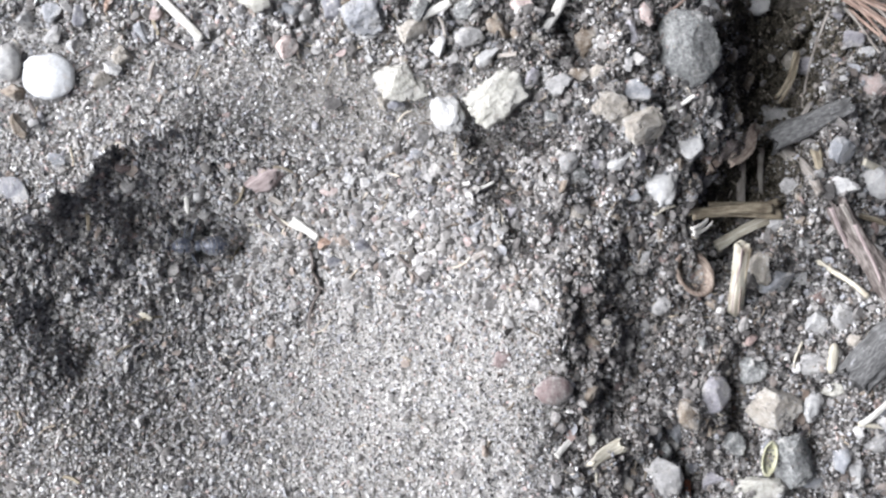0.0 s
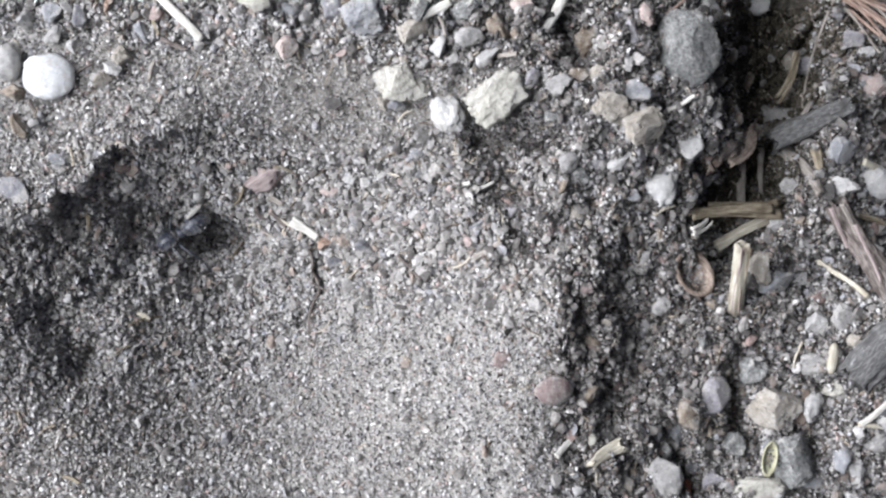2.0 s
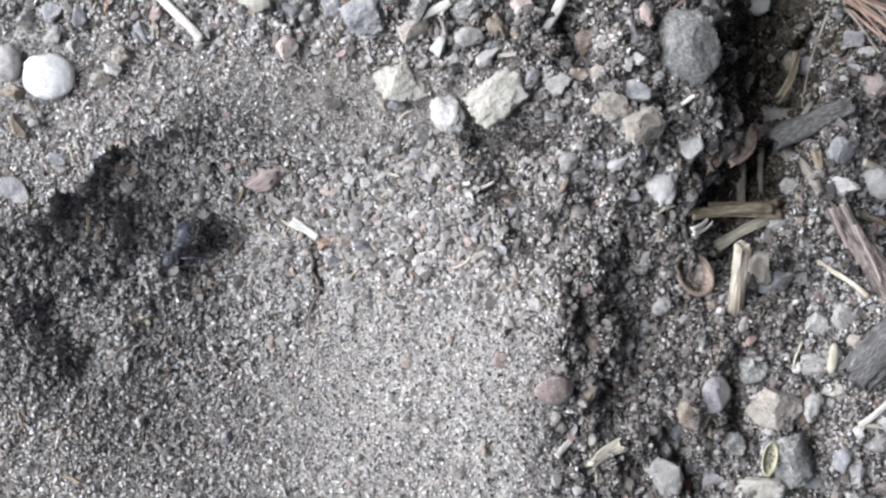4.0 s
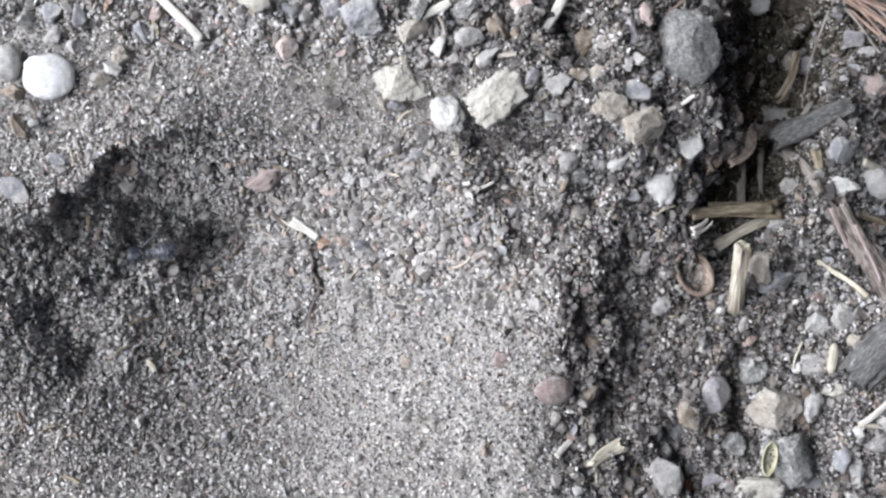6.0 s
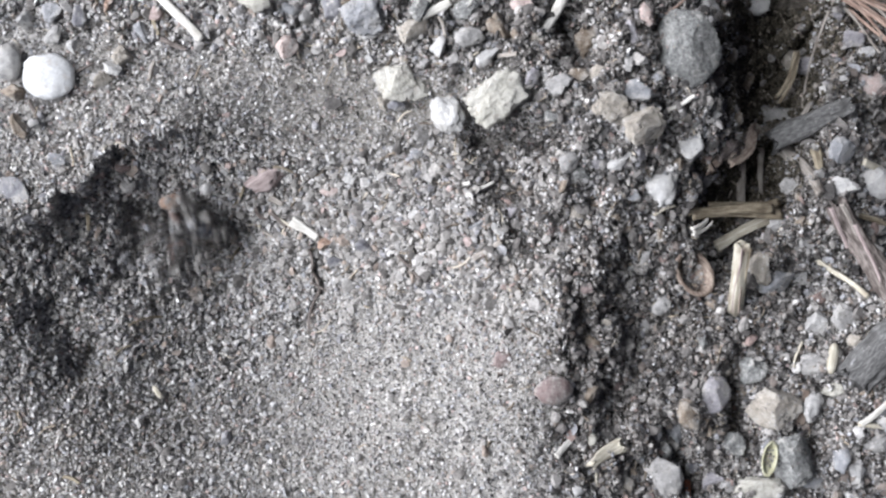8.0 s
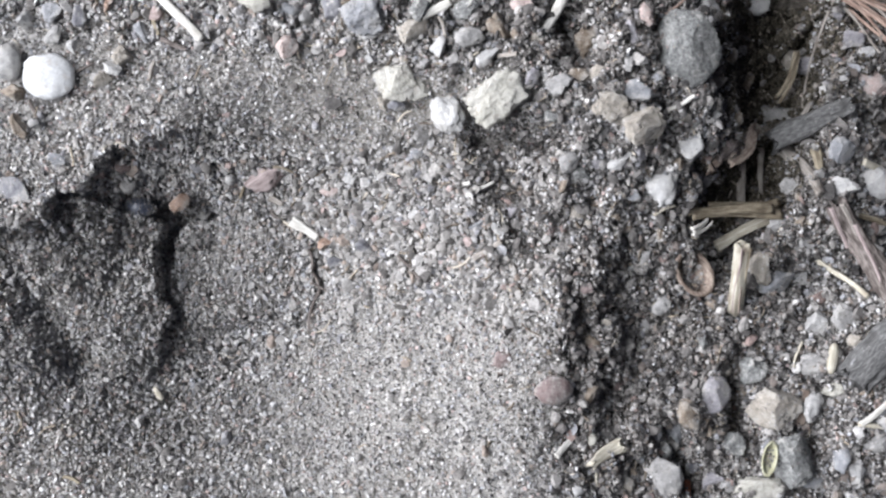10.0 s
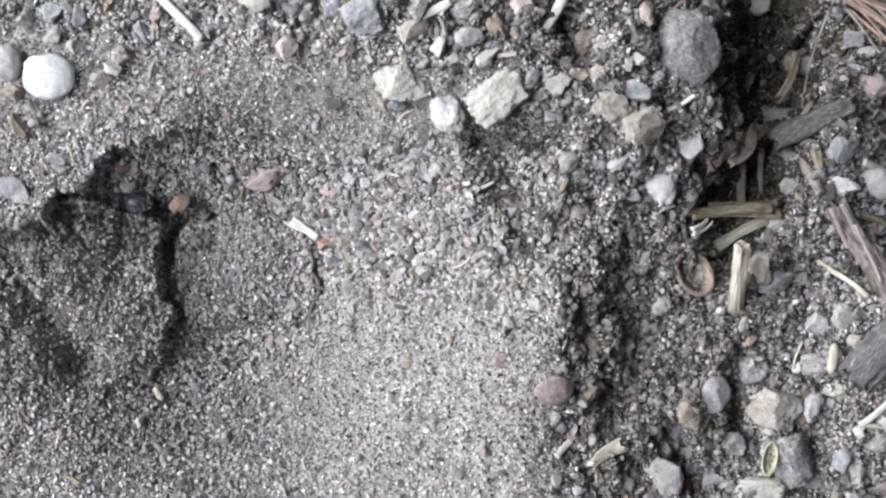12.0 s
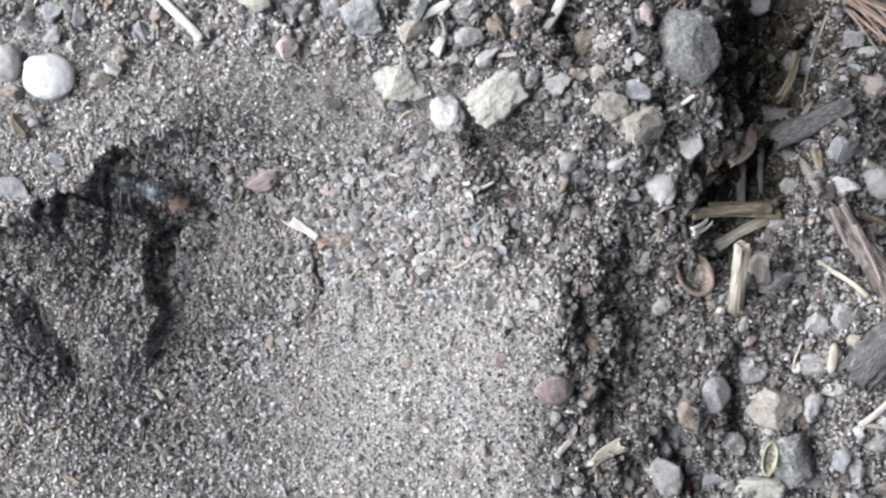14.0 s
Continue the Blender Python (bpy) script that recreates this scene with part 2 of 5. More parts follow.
def height(x, y, filled=0.0):
    """Height of the sand; filled: how far the pit is refilled, 0 to 1."""
    wide = fbm(x * 0.09, y * 0.09, 7)
    base = 1.2 * wide + 0.16 * np.clip(x + 62.27, 0, 42 + 18 * step((y - 7.4) / 8)) - 0.10 * np.clip(y - 7.4, 0, 30) - 4.7
    base = base + 1.0 * bell(x, y, -54.93, -40.0, 24, 20) + 3.0 * bell(x, y, -61.0, -12.0, 13, 12)
    base = base + 2.8 * bell(x, y, 22.4, 21.4, 15.33, 14) + 1.2 * bell(x, y, 42.4, -13.27, 14.67, 17.33)
    base = base + 11.0 * bell(x, y, -61.0, -4.5, 10.5, 8.5)
    # a deep narrow hollow, steep on both sides
    deep = np.interp(-y, [-36.07, -14.07, -7.4, 1.27, 5.27], [8.6, 8.6, 8.2, 5.5, 0])
    base = base - deep * hollow(x, y)
    base = base - 3.0 * step((x - 35.5) / 7) * step((y - 7.4) / 10)
    xw = x + 7.0 * fbm(x * 0.16, y * 0.16, 18, 4)
    base = base - 1.3 * gully(xw, y, 23.5, -3.27, 24.0, -13.27, 7)
    base = base - 0.9 * gully(xw, y, 23.0, -13.5, 19.0, -33.93, 6)
    base = base - 1.5 * gully(xw, y, 16.2, -6.6, 16.8, -12.2, 1.6) - 2.6 * bell(xw, y, 23.6, -8.8, 2.6, 3.4) - 3.0 * gully(xw, y, 28.4, -21.5, 29.0, -27.5, 1.5)
    base = base - 1.8 * gully(xw, y, 18.6, -16.5, 19.4, -22.0, 1.5)
    base = base - 4.2 * gaps(x, y) - 3.0 * gully(xw, y, 15.4, 26.5, 17.8, 21.5, 1.9)
    base = base - 3.0 * gully(x, y, 35.07, -13.93, 36.4, -21.93, 1.73)
    base = base - 2.5 * gully(x, y, 44.73, -23.27, 43.73, -27.93, 2)
    base = base + 2.2 * np.maximum(gully(xw, y, 12.4, -7.93, 7.4, -14.6, 8.67), gully(xw, y, 7.4, -14.6, 7.6, -43.93, 8.67))
    base = base - 0.31 * np.clip(xw - 19.5, 0, 60 - 44 * step((2.73 - y) / 10)) - 0.06 * np.clip(x - 3.73, 0, 15)
    # the conical trap, drawn out towards its lower side
    dy = y - 1.0
    dx = x + 29.6 + 0.08 * np.minimum(dy, 0)
    dx = dx * (1 - 0.22 * step((-dx - 8) / 12) * np.exp(-((y + 2) / 9) ** 2))
    d = np.sqrt(dx * dx + np.where(dy < 0, 0.42, 2.3 - 0.9 * step((-31 - x) / 10)) * dy * dy + 1.1 * np.maximum(-dy - 15, 0) ** 2 + 3.0)
    toward = 0.5 + 0.5 * (dx * 0.92 - dy * 0.40) / d
    rise = (0.76 - 0.33 * toward) * np.minimum(d, 13) + (0.58 - 0.08 * toward) * np.maximum(d - 13, 0)
    lumpy = np.exp(-(d / 20) ** 4) * step(0.95 - toward)
    cone = -16.2 + rise
    if filled:
        right = step((toward - 0.5) / 0.4)
        cone = cone + filled * (2.8 - 0.2 * rise * (1 - right)) * (1 - right * step((d - 4) / 7))
    cone = cone + 0.4 * fbm(x * 0.25, y * 0.25, 21) + lumpy * (2.2 * fbm(x * 0.28, y * 0.28, 23, 3) + 1.1 * fbm(x * 0.9, y * 0.9, 24, 2))
    k = 1.4
    low = np.minimum(base, cone) - k * np.maximum(1 - np.abs(base - cone) / (2 * k), 0) ** 2 * 0.5
    # the crumbled overhanging rim on one side
    edge_y = np.interp(x + 1.2 * fbm(x * 0.5, y * 0.5, 30, 3), [-57.07, -53, -49.27, -47.2, -46.4, -43.33, -42.4, -39.47, -36.07, -32.73, -25.93, -21.2], [1.93, 2.47, 3, 3.87, 7.53, 8.07, 9.67, 12.47, 13.2, 14.53, 16.27, 17.33])
    past = edge_y - y + 1.6 * fbm(x * 0.45, y * 0.45, 31, 3) + 1.5 * fbm(x * 1.1, y * 1.1, 33, 3)
    side = step((-25.6 - x) / 8.67) * step((y + 14.6) / 8)
    inside = step(past / 1.1)
    low = low * (1 - side) + side * (base * (1 - inside) + inside * np.minimum(low, base - 1.6))
    wall = side * inside * np.exp(-np.maximum(past, 0) / 11)
    low = low - (0.2 + 2.4 * fbm(x * 0.16, y * 0.16, 35, 3) + 2.4 * fbm(x * 0.5, y * 0.5, 36, 3)) * wall
    # the inner bowl with its small ledge
    bx, by = x + 23.93, y + 2.93
    bd = np.hypot(bx, by) + 2.8 * fbm(x * 0.6, y * 0.6, 41, 4)
    ledge = step((bx / np.maximum(bd, 1) - 0.35) / 0.4)
    low = low - (1.1 + 1.8 * fbm(x * 0.6, y * 0.6, 43, 3)) * ledge * np.exp(-((bd - 8.6) / 1.15) ** 2) + 0.35 * ledge * step((8.3 - bd) / 0.4)
    # a slumped scarp
    open_ = 1 - 0.85 * filled
    wob = 1.5 * fbm(x * 0.4, y * 0.4, 44, 3)
    low = low - 3.2 * open_ * gully(x + 1.8 * wob, y + wob, -48.6, -7.5, -44.2, -13.6, 2.4) - 2.0 * open_ * gully(x + wob, y + wob, -39.2, 3.27, -39.6, -2.47, 2.27) - 1.8 * open_ * gully(x, y + wob, -45.27, 0.73, -42.27, -5.27, 2.67)
    low = low - 2.4 * open_ * bell(x, y, -36.5, 3.0, 6.5, 4.2)
    # a cavity under the wall, and the burrow at the bottom
    low = low - 2.0 * open_ * gully(x, y + wob, -41.0, 6.2, -34.5, 5.6, 1.5)
    low = low - 4.4 * open_ * gully(x + wob, y + wob, -30.6, 1.73, -26.6, 1.53, 2.67)
    g = gravelly(x, y)
    rough = 0.35 * fbm(x * 0.7, y * 0.7, 11) + 0.5 * fbm(x * 1.3, y * 1.3, 12, 2)
    cracks = np.exp(-(fbm(x * 0.3, y * 0.3, 71, 3) / 0.035) ** 2) * step((x - 2) / 12)
    low = low + g * (1.7 * fbm(x * 0.75, y * 0.75, 73, 3) - 1.2 * cracks)
    return low + rough * (1.35 + 1.1 * lumpy + 1.3 * wall + 2.0 * g) + g * (3.2 * fbm(x * 0.3, y * 0.3, 13, 3) + 3.0 * fbm(x * 0.14, y * 0.14, 14, 2))


# ---- terrain end


def height1(x, y):
    return float(height(np.array([float(x)]), np.array([float(y)]))[0])


def mesh_object(name, verts, faces, material, parent=None, label="", smooth=True):
    me = bpy.data.meshes.new(name)
    verts = np.asarray(verts, dtype=np.float64)
    faces = np.asarray(faces, dtype=np.int32)
    n, m = len(faces), faces.shape[1]
    me.vertices.add(len(verts))
    me.vertices.foreach_set("co", verts.astype(np.float32).ravel())
    me.loops.add(n * m)
    me.loops.foreach_set("vertex_index", faces.ravel())
    me.polygons.add(n)
    me.polygons.foreach_set("loop_start", np.arange(n, dtype=np.int32) * m)
    me.polygons.foreach_set("use_smooth", np.full(n, smooth))
    me.update()
    me.validate()
    me.materials.append(material)
    ob = new(name, me)
    ob.parent = parent
    if label:
        tagged(ob, label)
    return ob


def part(name, bm, material, parent, label=""):
    me = bpy.data.meshes.new(name)
    for f in bm.faces:
        f.smooth = True
    bm.to_mesh(me)
    bm.free()
    me.materials.append(material)
    ob = new(name, me)
    ob.parent = parent
    if label:
        tagged(ob, label)
    return ob


def ico(level):
    bm = bmesh.new()
    bmesh.ops.create_icosphere(bm, subdivisions=level, radius=1.0)
    v = np.array([p.co[:] for p in bm.verts])
    f = np.array([[p.index for p in q.verts] for q in bm.faces])
    bm.free()
    return v, f


ICO = {k: ico(k) for k in (1, 2, 3, 4, 5)}


def noise3(q):
    """Smooth noise about zero at the rows of q."""
    i = np.floor(q)
    u = q - i
    u = u * u * (3 - 2 * u)
    total = 0.0
    for a in (0, 1):
        for b in (0, 1):
            for c in (0, 1):
                h = np.sin((i[:, 0] + a) * 127.1 + (i[:, 1] + b) * 311.7 + (i[:, 2] + c) * 74.7) * 43758.5453
                w = (u[:, 0] if a else 1 - u[:, 0]) * (u[:, 1] if b else 1 - u[:, 1]) * (u[:, 2] if c else 1 - u[:, 2])
                total = total + w * (h - np.floor(h) - 0.5)
    return total


def rock_points(rng, level, cuts=9, keep=0.72, rough=0.05, blocky=0.0):
    """A worn broken stone about 1 in radius: a ball cut by planes, then roughened."""
    v = ICO[level][0].copy()
    if blocky:
        v = v / np.abs(v).max(axis=1)[:, None] ** blocky * 0.92
    for _ in range(cuts):
        n = rng.normal(size=3)
        n /= np.linalg.norm(n)
        over = v @ n - rng.uniform(keep, 0.92)
        v -= np.maximum(over, 0)[:, None] * n * 0.98
    if rough:
        o = rng.uniform(0, 50, 3)
        q = v * 2.2 + o
        v = v * (1 + rough * (2.2 * noise3(q) + 1.5 * noise3(q * 2.3) + 0.9 * noise3(q * 5.1) + 0.5 * noise3(q * 11)))[:, None]
    return v


def turns(rng, n):
    q = rng.normal(size=(n, 4))
    q /= np.linalg.norm(q, axis=1)[:, None]
    w, x, y, z = q.T
    return np.stack([1 - 2 * (y * y + z * z), 2 * (x * y - z * w), 2 * (x * z + y * w),
                     2 * (x * y + z * w), 1 - 2 * (x * x + z * z), 2 * (y * z - x * w),
                     2 * (x * z - y * w), 2 * (y * z + x * w), 1 - 2 * (x * x + y * y)], axis=1).reshape(n, 3, 3)


OCTA = np.array([(1, 0, 0), (-1, 0, 0), (0, 1, 0), (0, -1, 0), (0, 0, 1), (0, 0, -1)], float)
OCTA_FACES = np.array([(0, 2, 4), (2, 1, 4), (1, 3, 4), (3, 0, 4), (2, 0, 5), (1, 2, 5), (3, 1, 5), (0, 3, 5)])


def crystals(rng, xyz, radius, squash):
    """Vertices and faces of many tiny eight-faced grains at xyz (mm)."""
    n = len(xyz)
    v = OCTA[None] * rng.uniform(*squash, (n, 1, 3)) * rng.uniform(0.7, 1.3, (n, 6, 1)) + rng.normal(0, 0.16, (n, 6, 3))
    v = np.einsum("nij,nvj->nvi", turns(rng, n), v) * radius[:, None, None] + xyz[:, None, :]
    faces = (OCTA_FACES[None] + (np.arange(n) * 6)[:, None, None]).reshape(-1, 3)
    return v.reshape(-1, 3) * MM, faces


def grains(rng, xyz, radius, level=1, kinds=12, squash=(0.42, 1.4), flat=False):
    """Vertices and faces of many loose grains at xyz (mm)."""
    n = len(xyz)
    tiny = radius < 0.2
    if level == 1 and tiny.any() and not tiny.all():
        # the finest grains are simple eight-faced crystals
        va, fa = grains(rng, xyz[~tiny], radius[~tiny], level, kinds, squash, flat)
        vb, fb = crystals(rng, xyz[tiny], radius[tiny] * 1.2, squash)
        return np.concatenate([va, vb]), np.concatenate([fa, fb + len(va)])
    small = radius < 0.38
    if level == 2 and small.any() and not small.all():
        va, fa = grains(rng, xyz[~small], radius[~small], 2, kinds, squash, flat)
        vb, fb = grains(rng, xyz[small], radius[small], 1, kinds, squash, flat)
        return np.concatenate([va, vb]), np.concatenate([fa, fb + len(va)])
    shapes = np.stack([rock_points(rng, level, 9, 0.35, 0.0 if level == 1 else 0.08) for _ in range(kinds)])
    v = shapes[rng.integers(0, kinds, n)] * rng.uniform(*squash, (n, 1, 3))
    if level == 1:
        v = v * rng.uniform(0.7, 1.3, (n, v.shape[1], 1))
    if flat:
        # lying chips: thin, tilted a little, turned any way
        v[:, :, 2] *= 0.55
        a, s, p = rng.uniform(0, 6.28, n), rng.normal(0, 0.3, n), rng.normal(0, 0.3, n)
        spin = np.stack([np.cos(a), -np.sin(a), s, np.sin(a), np.cos(a), p, -s, -p, np.ones(n)], axis=1).reshape(n, 3, 3)
    else:
        spin = turns(rng, n)
    v = np.einsum("nij,nvj->nvi", spin, v) * radius[:, None, None] + xyz[:, None, :]
    f = ICO[level][1]
    count = v.shape[1]
    faces = (f[None] + (np.arange(n) * count)[:, None, None]).reshape(-1, 3)
    return v.reshape(-1, 3) * MM, faces


# ---- the ground: one sheet, fine where the camera looks, out to the horizon ----


def axis(half, stepping):
    inner = np.arange(-half, half + 0.01, stepping)
    outer = half + np.cumsum(stepping * 1.22 ** np.arange(1, 55))
    outer = outer[outer < 30000]
    return np.concatenate([-outer[::-1], inner, outer])


gx, gy = np.meshgrid(axis(62, 0.35), axis(36, 0.35), indexing="ij")
far = step((np.hypot(gx, gy) - 75) / 120)
gz = height(np.clip(gx, -150, 150), np.clip(gy, -150, 150)) * (1 - far)
nx, ny = gx.shape
index = np.arange(nx * ny).reshape(nx, ny)
quads = np.stack([index[:-1, :-1], index[1:, :-1], index[1:, 1:], index[:-1, 1:]], axis=-1).reshape(-1, 4)
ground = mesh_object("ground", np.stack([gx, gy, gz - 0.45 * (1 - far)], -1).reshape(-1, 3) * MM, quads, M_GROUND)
tagged(ground, "grey packed sandy soil with a conical pit", "ground", kind="structure")

rng = np.random.default_rng(5)


def scatter(spacing, half_x, half_y):
    ax, ay = np.meshgrid(np.arange(-half_x, half_x, spacing), np.arange(-half_y, half_y, spacing))
    x = (ax + rng.uniform(-0.5, 0.5, ax.shape) * spacing).ravel()
    y = (ay + rng.uniform(-0.5, 0.5, ay.shape) * spacing).ravel()
    return x, y


def dark_patch(x, y):
    """Dark grains at the gravel's edge: two recesses' shade as colour, and darker sand."""
    return 0.75 * bell(x, y, 17.0, 19.2, 4.5, 3.6) + 0.7 * bell(x, y, 8.8, 12.8, 4.6, 3.4) + 0.33 * bell(x, y, 9.5, -20.5, 4.5, 10)


sx, sy = scatter(0.385, 56, 32)
sr = 0.11 + 0.26 * rng.uniform(size=len(sx)) ** 1.7 * (1 + 0.15 * coarse(sx, sy))
sz = height(sx, sy) + sr * rng.uniform(-0.9, 0.3, len(sx))
tx, ty = scatter(0.42, 56, 32)
tr = 0.07 + 0.24 * rng.uniform(size=len(tx)) ** 2.0
sx, sy, sr = np.concatenate([sx, tx]), np.concatenate([sy, ty]), np.concatenate([sr, tr])
sz = np.concatenate([sz, height(tx, ty) + tr * (-0.35 + rng.uniform(0, 0.9, len(tx)) * (1 + 0.6 * gravelly(tx, ty)))])
# more of them where the slope is steep
ux, uy = scatter(0.2, 56, 32)
steep = np.hypot(height(ux + 0.15, uy) - height(ux - 0.15, uy), height(ux, uy + 0.15) - height(ux, uy - 0.15)) / 0.3
ux, uy, steep = ux[steep > 1.3], uy[steep > 1.3], steep[steep > 1.3]
ur = rng.uniform(0.14, 0.34, len(ux))
sx, sy, sr = np.concatenate([sx, ux]), np.concatenate([sy, uy]), np.concatenate([sr, ur])
sz = np.concatenate([sz, height(ux, uy) + ur * rng.uniform(0.2, 1.2, len(ux))])
sr = sr * (1 - 0.22 * step((sy - 10) / 8) * (1 - gravelly(sx, sy)))
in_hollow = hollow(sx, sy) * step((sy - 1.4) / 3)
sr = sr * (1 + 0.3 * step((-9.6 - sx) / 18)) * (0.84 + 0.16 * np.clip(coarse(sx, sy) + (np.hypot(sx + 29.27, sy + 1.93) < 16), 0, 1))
# besides real soil: hollow, clefts and recesses get dark grains for their shade
soil_and_shade = rng.uniform(size=len(sx)) < np.maximum(0.85 * gravelly(sx, sy) * step((sx + 2.6) / 9) * (1 - 0.7 * bell(sx, sy, 20.07, 8.07, 7, 8.67)) * (1 - 0.55 * bell(sx, sy, 29.5, 13.0, 6, 5)) * (1 - 0.4 * bell(sx, sy, 50.4, -15.93, 13.33, 20)), np.maximum.reduce([in_hollow * 1.3, 0.9 * gaps(sx, sy), dark_patch(sx, sy)]))
# crumbs in and beside the hollow take the shade-darkened colour
shaded_soil = soil_and_shade & (rng.uniform(size=len(sx)) < np.maximum(2.2 * in_hollow, 0.85 * bell(sx, sy, 49.5, 27.0, 8, 7)))
v, f = grains(rng, np.stack([sx, sy, sz], 1)[shaded_soil], sr[shaded_soil] * 1.1)
crumbs = mesh_object("shaded_soil", v, f, M_SHADED_SOIL, smooth=False)
tagged(crumbs, "brown soil crumbs in a deep hollow, darkened for its shade", "soil", kind="stuff")
soil_and_shade = soil_and_shade & ~shaded_soil
pale_sand = ~soil_and_shade & ~shaded_soil
v, f = grains(rng, np.stack([sx, sy, sz], 1)[soil_and_shade], sr[soil_and_shade] * 1.1)
soil = mesh_object("soil", v, f, M_SOIL, smooth=False)
tagged(soil, "dark brownish-grey crumbly soil between stones, also standing for cleft shade", "soil", kind="stuff")
v, f = grains(rng, np.stack([sx, sy, sz], 1)[pale_sand], sr[pale_sand])
sand = mesh_object("sand", v, f, M_SAND, smooth=False)
tagged(sand, "loose fine grey mineral sand grains on the ground", "sand", kind="stuff")

cx_, cy_ = scatter(0.5, 57, 33)
keepers = rng.uniform(size=len(cx_)) < (0.03 + 0.82 * coarse(cx_, cy_) - 0.40 * gravelly(cx_, cy_) - 0.16 * bell(cx_, cy_, 21.73, -7.93, 7.33, 10.67)) * (1 - 0.92 * hollow(cx_, cy_) * step((cy_ - 1.4) / 3)) * (1 - 0.8 * gaps(cx_, cy_))
cx_, cy_ = cx_[keepers], cy_[keepers]
cr = rng.uniform(0.24, 0.56, len(cx_)) * np.where(rng.uniform(size=len(cx_)) < 0.16, 1.6, 1.0)
cz = height(cx_, cy_) + cr * rng.uniform(0.0, 0.6, len(cx_))
# dark grit in the clefts and recesses too, their shade as colour
pale_grit = np.maximum(np.maximum(1.1 * gaps(cx_, cy_), dark_patch(cx_, cy_)), gravelly(cx_, cy_) * step((cx_ + 10.93) / 12) * (1 - 0.7 * bell(cx_, cy_, 20.07, 8.07, 7, 8.67))) < rng.uniform(0.2, 0.8, len(cx_))
v, f = grains(rng, np.stack([cx_, cy_, cz], 1)[pale_grit], cr[pale_grit], 2, 24, (0.4, 1.5), True)
chips = mesh_object("sand_flakes", v, f, M_FLAKE, smooth=False)
tagged(chips, "coarse pale grey sand flakes on the slope", "sand", kind="stuff")
v, f = grains(rng, np.stack([cx_, cy_, cz], 1)[~pale_grit], cr[~pale_grit], 2, 24, (0.4, 1.5), True)
grit = mesh_object("grit", v, f, M_COARSE, smooth=False)
tagged(grit, "coarse grey and brown grit strewn over the sand", "grit", kind="stuff")

# ---- loose stones ----
TONE = {"quartz": "clean white", "white": "white quartz", "cream": "cream-coloured", "pale": "pale grey", "grey": "grey", "gritty": "grainy grey", "blue": "bluish grey",
        "slate": "dark slate-grey", "tan": "tan", "brown": "brown", "pink": "pinkish", "rose": "rosy brown", "rust": "rust-red", "lilac": "lilac-grey", "clod": "crumbly brown-grey"}
stone_count = [0]
DUST, TOP_DUST = [], []


def dust_on(ob, v, r, n, oval):
    """Note where grains lie on a stone's upper side and against its foot."""
    m = np.array(ob.matrix_basis)
    p = (v @ m[:3, :3].T + m[:3, 3]) / MM
    up = np.flatnonzero(p[:, 2] > np.quantile(p[:, 2], 0.6))
    if n:
        TOP_DUST.append(p[r.choice(up, n)])
    x, y, l, w, turn = oval
    k = int((1.4 + 2.6 * (x > 2)) * (l + w)) + 1
    a, q = r.uniform(0, 6.28, k), r.uniform(0.8, 1.15, k)
    c, s = math.cos(radians(turn)), math.sin(radians(turn))
    px, py = x + q * l / 2 * np.cos(a) * c - q * w / 2 * np.sin(a) * s, y + q * l / 2 * np.cos(a) * s + q * w / 2 * np.sin(a) * c
    DUST.append(np.stack([px, py, height(px, py) + r.uniform(0.1, 0.6, k)], 1))


def stone(x, y, z, l, w, h, turn, tone, label="", cuts=11, keep=0.36, rough=0.13, name="stone", blocky=0.0):
    """One stone of length l, width w and height h, sunk a little into the sand at x, y."""
    stone_count[0] += 1
    r = np.random.default_rng(1000 + stone_count[0])
    level = 5 if l > 5.5 else 4 if l > 2.2 else 3
    v = rock_points(r, level, cuts, keep, rough, blocky)
    v /= np.abs(v).max(axis=0)
    v = v * np.array([l, w, h]) * 0.5
    ob = mesh_object(name, v * MM, ICO[level][1], STONE[tone])
    ob.matrix_basis = pose(x * MM, y * MM, z * MM, r.uniform(-8, 8), r.uniform(-8, 8), turn)
    if z:
        dust_on(ob, v * MM, r, int(l * w * (0.1 if tone == "quartz" else 1.0 if tone == "white" else 1.0 if tone == "cream" else 3.6 if tone == "gritty" else 3.6 if x > 18 and y < 2 else 2.4)), (x, y, l, w, turn))
    size = "large" if l > 5 else "small"
    return tagged(ob, label or f"{size} {TONE[tone]} stone half sunk in sand", "stone", "loose stones")


stone(-47.48, 20.78, -2.69, 6.81, 5.72, 2.2, -15, "quartz", "smooth white oval quartz pebble on the sand", 3, 0.88, 0.03, "pebble")
stone(-52.7, 22.57, -3.76, 3.57, 4.67, 2.74, 10, "pale", "rounded pale grey pebble beside a white pebble", 5, 0.86, 0.045, "pebble")
stone(-51.06, 27.73, -4.19, 2.75, 2.48, 1.65, 0, "white")
stone(-38.07, 23.1, -1.88, 3.12, 2.71, 1.84, 10, "tan")
stone(-39.7, 21.41, -1.87, 2.98, 1.9, 1.3, -20, "pale")
stone(-51.19, 14.56, -3.16, 3.96, 2.05, 1.53, 105, "brown")
stone(-49.2, 14.92, -2.74, 1.91, 1.77, 1.09, 0, "grey")
stone(-40.93, 20.06, -1.93, 2.98, 2.17, 1.19, 20, "tan")
stone(-51.43, 6.41, -1.78, 4.06, 5, 0.49, 30, "slate", "flat bluish grey stone at the pit rim", 7, 0.7, 0.04)
stone(-46.29, 10.55, -2.18, 2.57, 2.03, 1.08, 0, "blue")
stone(-35.98, 25.78, -2.49, 3.13, 1.77, 1.41, 110, "blue")
